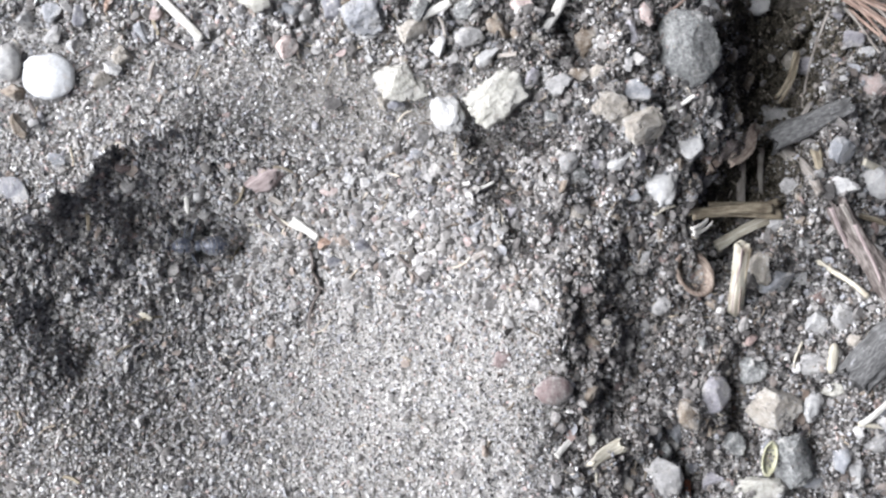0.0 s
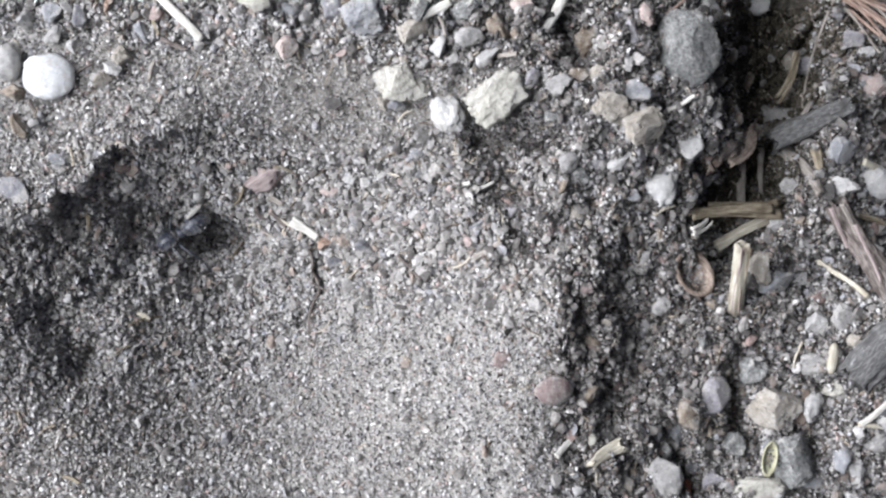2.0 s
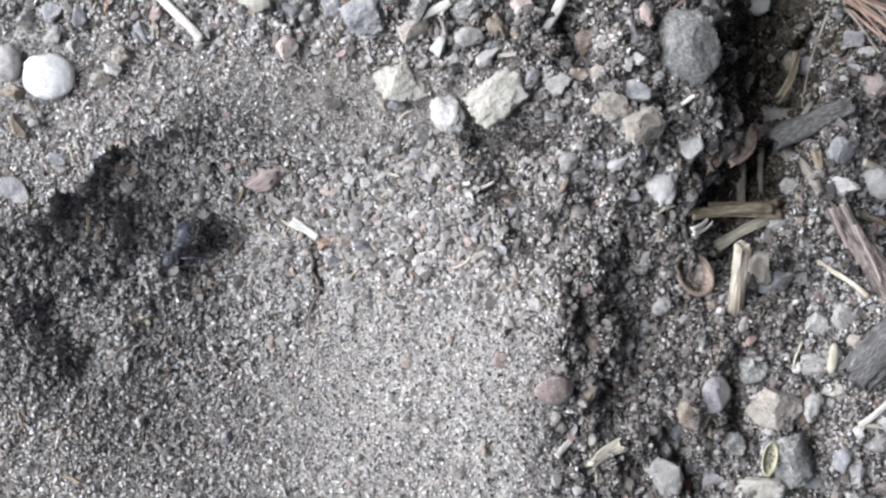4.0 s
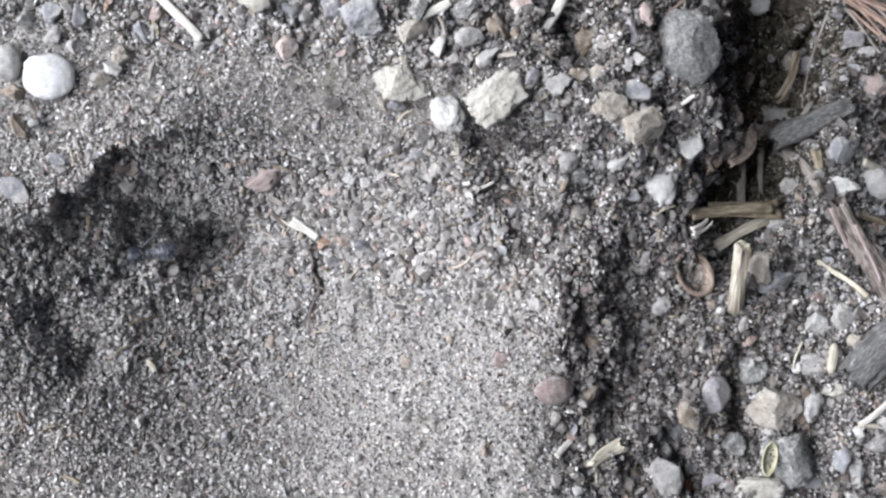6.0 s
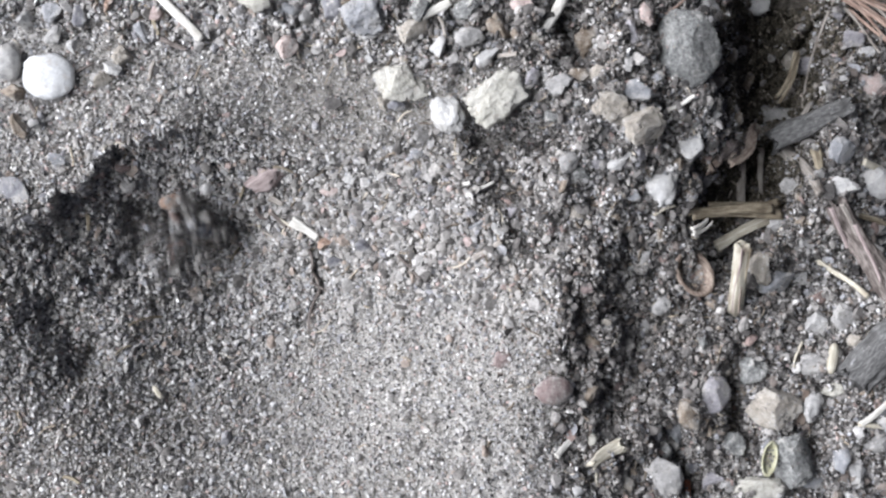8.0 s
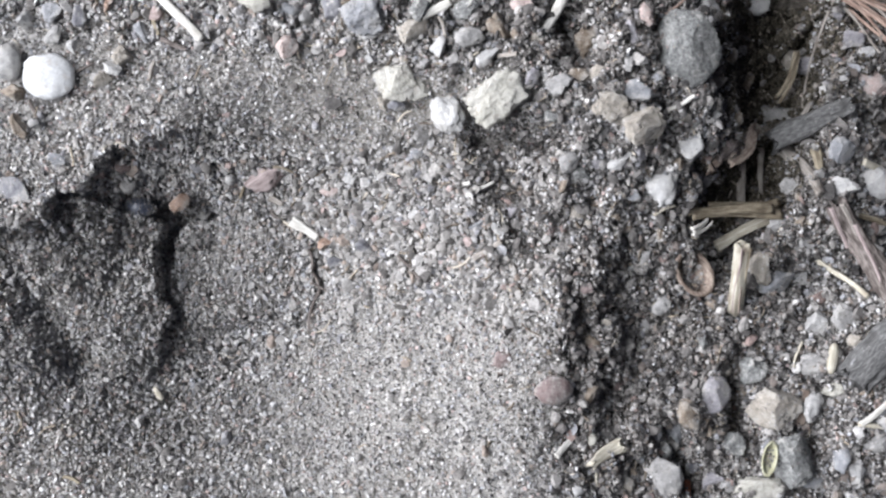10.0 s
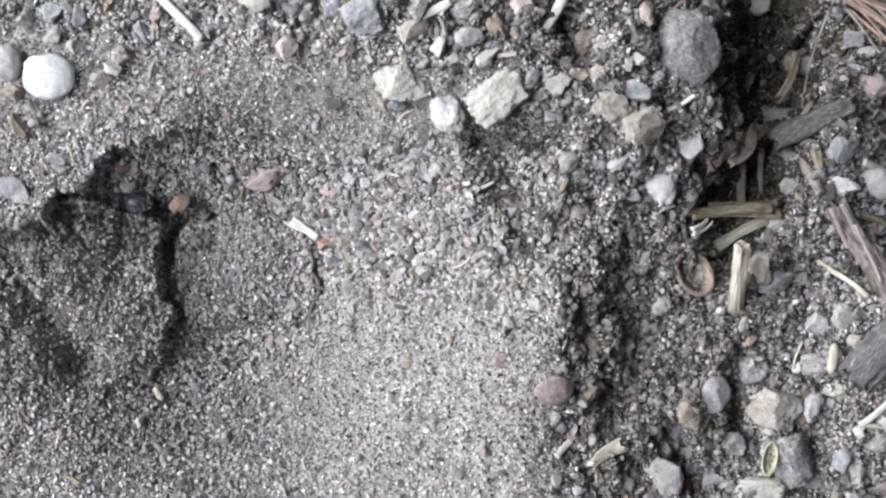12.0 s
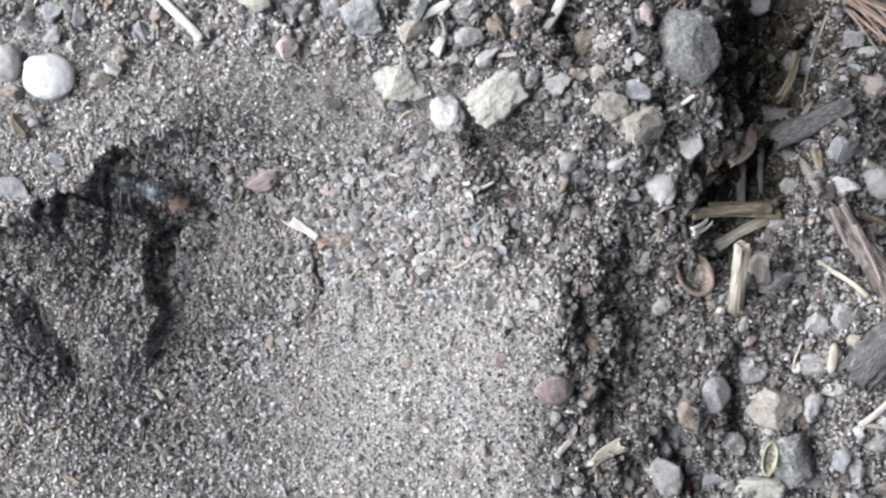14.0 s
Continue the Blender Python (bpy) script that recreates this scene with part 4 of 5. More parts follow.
stick(50.82, 32.34, -10.16, 57.51, 28.18, -10.08, 0.65, "needle", "dry reddish-brown conifer needle", "needle", 0.8, -0.02, 0.4)
stick(51.89, 32.38, -10.35, 58.07, 30.26, -11.19, 0.58, "needle", "dry reddish-brown conifer needle", "needle", 0.8, 0.01, 0.4)
stick(50.34, 32.15, -9.96, 57.98, 25.47, -10.96, 0.44, "needle", "dry reddish-brown conifer needle", "needle", 0.8, -0.01, 0.4)
stick(52.99, 32.61, -11.49, 57.59, 27.15, -9.91, 0.44, "stem", "dry grey-brown conifer needle", "needle", 0.8, 0.02, 0.4)
stick(51.23, 32.28, -9.88, 57.76, 29.1, -10.41, 0.51, "needle", "dry reddish-brown conifer needle", "needle", 0.8, 0.02, 0.4)
stick(49.54, 32.57, -11.96, 55.33, 24.6, -9.99, 0.44, "stem", "dry grey-brown conifer needle", "needle", 0.8, 0.01, 0.4)
stick(48.86, -15.59, -1.78, 54.74, -8.99, -0.91, 4.6, "wood", "broad grey weathered wood chip on gravel", "wood_chip", 0.5, 0.0, 0.1, 0.2, gnarl=0.22)
stick(49.86, -20.95, -1.51, 53.86, -18.07, -2.14, 0.81, "white", "pale straw splinter on gravel", "straw", 0.4)
stick(49.53, -20.98, -1.74, 53.85, -21.37, -2.11, 0.61, "straw", "pinkish pale straw splinter on gravel", "straw", 0.5)
stick(29.72, -28.34, -4.57, 29.39, -29.73, -2.25, 0.75, "red", "short reddish-brown plant chip", "wood_chip", 0.7)
stick(17.29, -25.07, 2.55, 21.19, -22.85, 0.93, 1.19, "straw", "frayed pale straw piece on sand", "straw", 0.16, 0.06, -0.5, 0.7)
stick(13.08, -24.01, 2.73, 15.02, -22.21, 1.62, 0.84, "white", "short white straw chip on sand", "straw", 0.4)
stick(17.85, -25.94, 1.78, 17.96, -27.81, 1.34, 0.27, "straw", "fine pale fibre on sand", "fibre", 0.8)
stick(-19.15, 3.58, -10.28, -15.80, 1.42, -9.71, 1.4, "white", "small white straw chip on coarse sand", "straw", 0.3, 0.0, 0.35, 0.05)
stick(3.59, -1.13, 0.17, 6.9, 0.8, 0.82, 0.79, "stem", "grey plant stem fragment on coarse sand", "twig", 0.6)
stick(-5.5, -0.76, -4.49, -2.59, -3.81, -3.25, 0.4, "bark", "thin dark twig on coarse sand", "twig", 0.8)
stick(3.58, 7.11, 0.59, 6.01, 7.94, -0.13, 0.46, "white", "curved white straw splinter on sand", "fibre", 0.6, -0.08)
stick(2.26, 7.57, 0.6, 3.18, 7.76, 0.73, 0.53, "white", "tiny white straw chip on sand", "straw", 0.5)
stick(-16.92, 0.07, -10.16, -16.53, -2.93, -10.53, 0.36, "bark", "dark rootlet along a sandy ledge", "twig", 0.8, 0.05, 0.2, 0.1, gnarl=0.3)
stick(-16.67, -2.65, -10.49, -15.63, -5.81, -10.79, 0.4, "bark", "dark rootlet along a sandy ledge", "twig", 0.8, 0.08, 0.2, 0.1, gnarl=0.3)
stick(-15.77, -5.31, -10.84, -16.98, -10.77, -10.05, 0.36, "bark", "dark rootlet along a sandy ledge", "twig", 0.8, -0.06, 0.3, 0.1, gnarl=0.3)
stick(-16.51, -4.22, -10.39, -14.39, -5.34, -9.81, 0.26, "bark", "dark rootlet along a sandy ledge", "twig", 0.8, -0.06, 0.3, 0.1)
stick(-24.88, 7.72, -9.07, -27.24, 5.44, -12.47, 0.35, "dull", "thin tan rootlet on sand", "fibre", 0.8, 0.06)
stick(-27.36, 4.19, -14.83, -24.64, 6.37, -10.62, 0.58, "stem", "curled dry leaf strip on coarse sand", "fibre", 0.35, 0.16, 0.3)
stick(-25.84, 3.19, -16.31, -23.45, 2.84, -13.26, 0.66, "straw", "small pale straw chip on coarse sand", "straw", 0.3, 0.1, 0.2)
stick(-23.88, 5.4, -11.34, -22.23, 3.83, -11.87, 0.64, "bark", "curled dry leaf strip on coarse sand", "fibre", 0.35, -0.2, 0.2)
stick(-21.91, 6.47, -9.63, -20.22, 5.62, -9.76, 0.84, "stem", "small grey-brown plant chip on coarse sand", "wood_chip", 0.3, 0.0, 0.3)
stick(-21.4, 4.1, -11.05, -19.48, 2.93, -10.64, 0.42, "straw", "thin pale straw splinter on coarse sand", "fibre", 0.6, 0.05)
stick(-27.69, -1.56, -15.87, -26.49, 0.98, -18.53, 0.3, "dull", "thin tan rootlet on sand", "fibre", 0.8, 0.04)
stick(-23.16, 2.26, -13.24, -20.89, 0.65, -11.61, 0.36, "stem", "thin grey rootlet on sand", "fibre", 0.8, 0.05)
stick(-20.92, 10.11, -6.55, -18.42, 9.42, -6.63, 0.28, "dull", "thin tan rootlet on sand", "fibre", 0.8, 0.06)
stick(-21.83, 4.74, -11.07, -19.94, 2.8, -10.86, 0.64, "bark", "dark twig bit in coarse sand", "twig", 0.8)
stick(-43.79, 4.25, -6.33, -43.98, 2.32, -7.51, 0.56, "dull", "small tan straw chip on a sand slope", "straw", 0.5)
stick(-44.22, 6.96, -2.03, -43.01, 7.4, -5.37, 0.34, "dull", "small tan fibre on a sand slope", "fibre", 0.8, 0.1)
stick(-40.24, -12.99, -6.11, -38.66, -11.98, -7.27, 0.28, "dull", "thin tan rootlet on sand", "fibre", 0.8, 0.1)
stick(-38.98, -9.61, -7.41, -35.38, -8.63, -10.04, 0.28, "dull", "thin tan rootlet on sand", "fibre", 0.8, 0.1)
stick(-45.06, -27.09, -0.83, -43.06, -27.83, -0.88, 0.46, "dull", "thin tan straw bit on sand", "fibre", 0.8, 0.1)
stick(-34.92, 27.93, -2.75, -34.03, 25.59, -1.81, 0.54, "dull", "dull straw bit in gravel", "straw", 0.6)
stick(-33.67, 25.04, -1.76, -30.47, 23.69, -0.97, 0.67, "bark", "dark twig bit in gravel", "twig", 0.8)
stick(-34.9, 20.24, -1.25, -34.52, 22.45, -1.61, 0.54, "stem", "grey-brown twig bit on sand", "twig", 0.8)
stick(-44.55, 21.19, -3.15, -42.08, 22.37, -2.84, 0.34, "bark", "thin dark twig bit on sand", "twig", 0.8)
stick(-49.96, 17.95, -3.39, -48.88, 15.72, -3.06, 0.48, "bark", "thin dark twig bit on sand", "twig", 0.8)
stick(-0.52, 26.59, 4.2, 0.26, 24.03, 4.13, 0.39, "stem", "thin curved plant stem on gravel", "fibre", 0.8, 0.08)
stick(2.34, 23.75, 3.82, 4.79, 25.3, 4.23, 0.52, "stem", "grey plant stem bit on gravel", "twig", 0.7)
stick(6.24, 22.18, 3.5, 8.44, 22.31, 4.75, 0.59, "stem", "grey plant stem bit on gravel", "twig", 0.6)
stick(42.47, -14.29, -3.72, 43.3, -11.17, -3.03, 0.34, "straw", "thin pale straw fibre on gravel", "fibre", 0.8, 0.05)
stick(35.25, 12.07, -4.11, 36.92, 14.19, -4.8, 0.34, "dull", "thin tan fibre in a hollow", "fibre", 0.8, 0.05)
stick(32.69, 11.16, -1.29, 35, 12.96, -2.53, 1.73, "bark", "reddish-brown leaf scrap in a hollow", "wood_chip", 0.3, 0.0, 0.3, 0.3)
stick(27.67, 0.34, -1.06, 30.79, 0.62, -3.41, 1.22, "bark", "dark purplish leaf scrap in a hollow", "wood_chip", 0.4, 0.0, 0.3, 0.3)
stick(42.96, -21.28, -3.77, 43.56, -16.95, -3, 1.51, "husk", "brown husk piece behind a beige stone", "wood_chip", 0.5)


def reed(x0, y0, z0, x1, y1, z1, w):
    """A hollow cut stalk with a wall and ridges; its open end shows the bore."""
    m, l = along(x0, y0, z0, x1, y1, z1, 20)
    ob = new("reed")
    ob.matrix_basis = m
    bm = bmesh.new()
    n, loops = 22, []
    for x, r in ((-0.5, 1.0), (-0.2, 1.03), (0.1, 0.97), (0.5, 1.0), (0.5, 0.66), (0.1, 0.62)):
        row = []
        for k in range(n):
            a = 2 * math.pi * k / n
            q = r * (1 + 0.07 * math.cos(6 * a)) if r > 0.8 else r
            jag = 0.10 * math.sin(3 * a + 1) if abs(x) == 0.5 else 0
            row.append(bm.verts.new(((x * l + jag * w) * MM, q * w / 2 * math.cos(a) * MM, q * w / 2 * 0.85 * math.sin(a) * MM)))
        loops.append(row)
    for a, b in zip(loops, loops[1:]):
        for k in range(n):
            bm.faces.new((a[k], a[(k + 1) % n], b[(k + 1) % n], b[k]))
    bm.faces.new(loops[0])
    bm.faces.new(loops[-1][::-1])
    bmesh.ops.recalc_face_normals(bm, faces=bm.faces)
    part("stalk_wall", bm, PLANT["reed"], ob)
    for side, high, wide, tone, label in ((0.06, 0.43, 0.12, "husk", "dark groove along the stalk"), (-0.24, 0.38, 0.12, "dull", "darker raised rib along the stalk"), (0.3, 0.34, 0.16, "pinkleaf", "reddish rib along the stalk")):
        r = part("stalk_rib", sweep(l * 0.94, w * wide, w * 0.1, 0, 0.1, 77 + int(10 * side)), PLANT[tone], ob, label)
        r.matrix_basis = pose(0, side * w * MM, high * w * MM)
    return tagged(ob, "short hollow pale straw stalk with ribs", "straw")


reed(35.0, -7.55, -2.2, 35.0, 0.6, 1.3, 2.0)


def shell(name, x, y, z, l, w, h, tilt, turn, look_of, label, category):
    """A curved empty husk: half of a hollow oval, with an edge of some thickness."""
    ob = new(name)
    ob.matrix_basis = pose(x * MM, y * MM, z * MM, tilt, 0, turn)
    bm = bmesh.new()
    rows = []
    outer, n = 9, 20
    for s in (1.0, 0.8):
        for i in range(outer):
            a = math.pi * (0.02 + 0.55 * i / (outer - 1))
            row = [bm.verts.new((l / 2 * s * math.sin(a) * math.cos(b) * MM, w / 2 * s * math.sin(a) * math.sin(b) * MM, -h * s * math.cos(a) * MM))
                   for b in (2 * math.pi * k / n for k in range(n))]
            rows.append(row)
    order = rows[:outer] + rows[outer:][::-1]
    for a, b in zip(order, order[1:]):
        for k in range(n):
            bm.faces.new((a[k], a[(k + 1) % n], b[(k + 1) % n], b[k]))
    bm.faces.new(order[0])
    bm.faces.new(order[-1])
    bmesh.ops.recalc_face_normals(bm, faces=bm.faces)
    part("husk_wall", bm, PLANT[look_of], ob)
    r = np.random.default_rng(9)
    ang, far_out = r.uniform(0, 6.28, 90), 0.4 * r.uniform(size=90) ** 0.5
    vn, fn = grains(r, np.stack([far_out * l * np.cos(ang), far_out * w * np.sin(ang), -0.3 * h - h * (0.5 - 1.6 * far_out ** 2)], 1), r.uniform(0.05, 0.1, 90) * w)
    mesh_object("grit_filling", vn, fn, M_COARSE, ob, "grey grit lying in the husk", False)
    return tagged(ob, label, category)


shell("seed_husk", 30.19, -2.92, -2.55, 6.2, 4.6, 1.5, -14, -58, "husk", "curved brown empty seed husk with grit inside", "husk")
shell("seed_husk", 38.76, -24.90, -0.70, 4.4, 2.0, 0.5, 10, 80, "yellow", "pale yellow-green empty seed husk beside a stone", "husk")


def seed(name, x, y, z, l, w, h, turn, look_of, label):
    """A pointed grain-like seed."""
    v = ICO[3][0].copy()
    v[:, 1:] *= (1 - 0.2 * np.abs(v[:, 0]) ** 3)[:, None]
    v[:, 1:] /= np.sqrt(np.maximum(1 - 0.55 * v[:, :1] ** 2, 0.1))
    v *= np.array([l, w, h]) * 0.5
    ob = mesh_object(name, v * MM, ICO[3][1], PLANT[look_of])
    ob.matrix_basis = pose(x * MM, y * MM, z * MM, 0, 0, turn)
    return tagged(ob, label, "seed")


seed("seed", 46.45, -13.06, -1.4, 3.8, 1.35, 1.2, 82, "reed", "smooth cream-coloured oval seed on gravel")


def scrap():
    """A crumpled pinkish scrap on the slope."""
    bm = bmesh.new()
    v, f = ICO[3]
    pts = rock_points(np.random.default_rng(71), 3, 8, 0.4, 0.22)
    vs = [bm.verts.new((p[0] * 3.5 * MM, p[1] * (2.0 - 0.5 * p[0]) * MM, (p[2] * 0.4 - 0.35 * abs(p[1])) * MM)) for p in pts]
    for q in f:
        bm.faces.new([vs[k] for k in q])
    me = bpy.data.meshes.new("leaf_scrap")
    for q in bm.faces:
        q.smooth = True
    bm.to_mesh(me)
    bm.free()
    me.materials.append(PLANT["pinkleaf"])
    ob = new("leaf_scrap", me)
    ob.matrix_basis = pose(*[q * MM for q in (-21.90, 9.20, -7.70)], 10, -12, 28)
    return tagged(ob, "crumpled pinkish-brown leaf scrap on sand slope", "leaf")


scrap()

# ---- the nearest loose gravel, each pebble a thing ----
PEBBLE_SHAPES = [rock_points(np.random.default_rng(600 + k), 3, 11, 0.36, 0.12) for k in range(14)]
PEBBLE_MESHES = {}


def pebble_mesh(kind, tone):
    if (kind, tone) not in PEBBLE_MESHES:
        ob = mesh_object("pebble", PEBBLE_SHAPES[kind] * MM, ICO[3][1], STONE[tone])
        PEBBLE_MESHES[kind, tone] = ob.data
        bpy.data.objects.remove(ob)
    return PEBBLE_MESHES[kind, tone]


def gravel(count):
    r = np.random.default_rng(88)
    tones = ["clod"] * 12 + ["grey"] * 6 + ["tan"] * 5 + ["blue"] * 3 + ["pale"] * 2 + ["brown"] * 5 + ["slate"] * 3 + ["gritty"] * 6 + ["pink"] * 2 + ["lilac"] * 2 + ["rose", "rose", "cream"]
    made, taken = 0, [(o.location.x / MM, o.location.y / MM, 1.5) for o in scene.objects if o.name.startswith(("stone", "reed", "pebble"))]
    while made < count:
        x, y = r.uniform(-55, 55), r.uniform(-31, 31)
        g = float(gravelly(np.array([x]), np.array([y]))[0])
        if r.uniform() > g * 1.25 - 0.3 or float(hollow(np.array([x]), np.array([y]))[0]) > 0.3 and y > 1.4:
            continue
        s = r.uniform(0.45, 1.0) if r.uniform() < 0.85 else r.uniform(1.0, 1.5)
        if any((x - a) ** 2 + (y - b) ** 2 < (0.6 * (s + c)) ** 2 for a, b, c in taken):
            continue
        taken.append((x, y, s))
        tone = tones[r.integers(0, len(tones))]
        ob = new("pebble", pebble_mesh(int(r.integers(0, 14)), tone))
        sx, sy, sz = s * r.uniform(0.75, 1.2), s * r.uniform(0.6, 1.0), s * r.uniform(0.5, 0.8)
        ob.matrix_basis = pose(x * MM, y * MM, (height1(x, y) + 0.05 * sz) * MM, r.uniform(-25, 25), r.uniform(-25, 25), r.uniform(0, 360)) @ Matrix.Diagonal((sx, sy, sz, 1))
        tagged(ob, f"tiny {TONE[tone]} gravel pebble sunk in sandy soil", "pebble", "gravel pebbles")
        v = np.empty(len(ob.data.vertices) * 3)
        ob.data.vertices.foreach_get("co", v)
        dust_on(ob, v.reshape(-1, 3), r, int(9 * s * s), (x, y, 2 * sx, 2 * sy, 0))
        made += 1


gravel(300)


def clods(count):
    """Crumbly lumps of soil that fill the ground between the stones, too many to count."""
    r = np.random.default_rng(63)
    x, y = r.uniform(-1, 56, 9 * count), r.uniform(-32, 32, 9 * count)
    want = gravelly(x, y) * step((x + 2) / 9) * (1 - 0.5 * hollow(x, y) * step((y - 1.4) / 3)) * (0.25 + 0.75 * step(0.5 + 3 * fbm(x * 0.3, y * 0.3, 66, 2)))
    keep = np.flatnonzero(r.uniform(size=len(x)) < want)[:count]
    x, y = x[keep], y[keep]
    size = 0.4 + 0.6 * r.uniform(size=len(x)) ** 2
    shapes = np.stack([rock_points(r, 3, 14, 0.3, 0.2) for _ in range(16)])
    v = shapes[r.integers(0, 16, len(x))] * r.uniform(0.5, 1.45, (len(x), 1, 3))
    z = height(x, y) + 0.1 * size
    v = np.einsum("nij,nvj->nvi", turns(r, len(x)), v) * size[:, None, None] + np.stack([x, y, z], 1)[:, None, :]
    f = (ICO[3][1][None] + (np.arange(len(x)) * v.shape[1])[:, None, None]).reshape(-1, 3)
    for i in range(len(x)):
        up = v[i][v[i][:, 2] > z[i]]
        DUST.append(up[r.integers(0, len(up), int(22 * size[i] ** 2) + 2)])
    tagged(mesh_object("soil_clods", v.reshape(-1, 3) * MM, f, STONE["clod"]), "crumbly brown-grey clods of soil between the stones", "soil", kind="stuff")


clods(430)


def dusting():
    """Grains that lie on the stones and lean against them: soil among the gravel, pale sand elsewhere."""
    r = np.random.default_rng(41)
    p = np.concatenate(DUST)
    size = 0.06 + 0.2 * r.uniform(size=len(p)) ** 1.5
    dark = r.uniform(size=len(p)) < 0.85 * gravelly(p[:, 0], p[:, 1]) * step((p[:, 0] + 2.6) / 9)
    top = np.concatenate(TOP_DUST)
    for name, q, k, look_of, label in (("sand_dusting", p[~dark], size[~dark], M_SAND, "fine grey sand grains against the stones"), ("soil_dusting", p[dark], size[dark], M_SOIL, "fine dark soil grains against the stones"),
                                       ("stone_dust", top, 0.04 + 0.11 * r.uniform(size=len(top)) ** 2, M_FLAKE, "fine pale dust grains lying on the stones")):
        v, f = grains(r, q, k)
        tagged(mesh_object(name, v, f, look_of, smooth=False), label, "sand", kind="stuff")


dusting()


def litter():
    """Fine rootlets and straw fibres, too many to count."""
    r = np.random.default_rng(31)
    verts, faces = [], []
    n = 0
    while n < 620:
        x, y = r.uniform(-55, 55), r.uniform(-31, 31)
        g = float(coarse(np.array([x]), np.array([y]))[0])
        if r.uniform() > 0.12 + g:
            continue
        a, l, w = r.uniform(0, 6.28), r.uniform(0.6, 2.6), r.uniform(0.05, 0.13)
        curl = r.uniform(-0.8, 0.8)
        base = len(verts)
        for i in range(5):
            u = i / 4 - 0.5
            px, py = x + l * u * math.cos(a + curl * u), y + l * u * math.sin(a + curl * u)
            pz = height1(px, py) + 0.28 + 0.12 * math.sin(3 * u + a)
            for k in range(4):
                b = k * math.pi / 2
                verts.append((px - math.sin(a) * w * math.cos(b), py + math.cos(a) * w * math.cos(b), pz + w * 0.7 * math.sin(b)))
        for i in range(4):
            for k in range(4):
                faces.append((base + i * 4 + k, base + i * 4 + (k + 1) % 4, base + i * 4 + 4 + (k + 1) % 4, base + i * 4 + 4 + k))
        n += 1
    ob = mesh_object("plant_fibres", np.array(verts) * MM, faces, M_FIBRE)
    tagged(ob, "fine tan and brown plant fibres strewn on sand", "plant litter", kind="stuff")


M_FIBRE = grain_material("loose_fibre", [(0.0, (0.13, 0.105, 0.08)), (0.35, (0.26, 0.22, 0.17)), (0.6, (0.38, 0.33, 0.26)), (0.85, (0.58, 0.53, 0.44))])
litter()


# ---- loose sand masses that slide in the pit ----


def heap(name, thick_of, box, label, seed, filled=1.0):
    """A rigid lump of sand lying on the ground: a thick skin and the grains on it. Its place is where it lies at rest."""
    x0, x1, y0, y1 = box
    cx, cy = (x0 + x1) / 2, (y0 + y1) / 2
    ob = new(name)
    ax, ay = np.meshgrid(np.arange(x0, x1, 0.3), np.arange(y0, y1, 0.3), indexing="ij")
    t = thick_of(ax, ay)
    z = height(ax, ay, filled) + t
    low = height(ax, ay) - 4.0
    inside = t > -1.25
    cell = inside[:-1, :-1] & inside[1:, :-1] & inside[1:, 1:] & inside[:-1, 1:]
    n = ax.size
    ids = np.arange(n).reshape(ax.shape)
    top = np.stack([ids[:-1, :-1], ids[1:, :-1], ids[1:, 1:], ids[:-1, 1:]], -1)[cell]
    allv = np.concatenate([np.stack([ax, ay, z - 0.45], -1).reshape(-1, 3), np.stack([ax, ay, low], -1).reshape(-1, 3)])
    used = np.unique(top)
    remap = -np.ones(2 * n, dtype=int)
    both = np.concatenate([used, used + n])
    remap[both] = np.arange(len(both))
    faces = np.concatenate([top, top[:, ::-1] + n])
    body = mesh_object("sand_body", (allv[both] - np.array([cx, cy, 0])) * MM, remap[faces], M_GROUND, ob)
    r = np.random.default_rng(seed)
    layers = []
    for gap, lo, hi, sink, lift in ((0.37, 0.13, 0.26, -1.2, 0.3), (0.5, 0.10, 0.32, 0.2, 1.5), (0.95, 0.2, 0.48, 0.1, 0.8)):
        gx_, gy_ = np.meshgrid(np.arange(x0, x1, gap), np.arange(y0, y1, gap))
        gx_ = (gx_ + r.uniform(-gap / 2, gap / 2, gx_.shape)).ravel()
        gy_ = (gy_ + r.uniform(-gap / 2, gap / 2, gy_.shape)).ravel()
        tt = thick_of(gx_, gy_)
        k = tt > -1.3
        gx_, gy_, tt = gx_[k], gy_[k], tt[k]
        rad = r.uniform(lo, hi, len(gx_))
        layers.append(np.stack([gx_ - cx, gy_ - cy, height(gx_, gy_, filled) + tt + rad * r.uniform(sink, lift, len(gx_)), rad], 1))
    flakes = layers.pop()
    # the steep faces are covered closely
    gx_, gy_ = np.meshgrid(np.arange(x0, x1, 0.16), np.arange(y0, y1, 0.16))
    gx_, gy_ = gx_.ravel() + r.uniform(-0.08, 0.08, gx_.size), gy_.ravel() + r.uniform(-0.08, 0.08, gx_.size)
    tt = thick_of(gx_, gy_)
    k = (tt > -1.6) & (np.hypot(thick_of(gx_ + 0.15, gy_) - tt, thick_of(gx_, gy_ + 0.15) - tt) > 0.13)
    gx_, gy_, tt = gx_[k], gy_[k], tt[k]
    rad = r.uniform(0.12, 0.34, len(gx_))
    layers.append(np.stack([gx_ - cx, gy_ - cy, height(gx_, gy_, filled) + tt + rad * r.uniform(-0.6, 0.9, len(gx_)), rad], 1))
    layers = np.concatenate(layers)
    for part_name, rows, look_of, flat in (("sand_cover", layers, M_SAND, False), ("flake_cover", flakes, M_FLAKE, True)):
        vv, ff = grains(r, rows[:, :3], rows[:, 3], 2 if flat else 1, 12, (0.42, 1.4), flat)
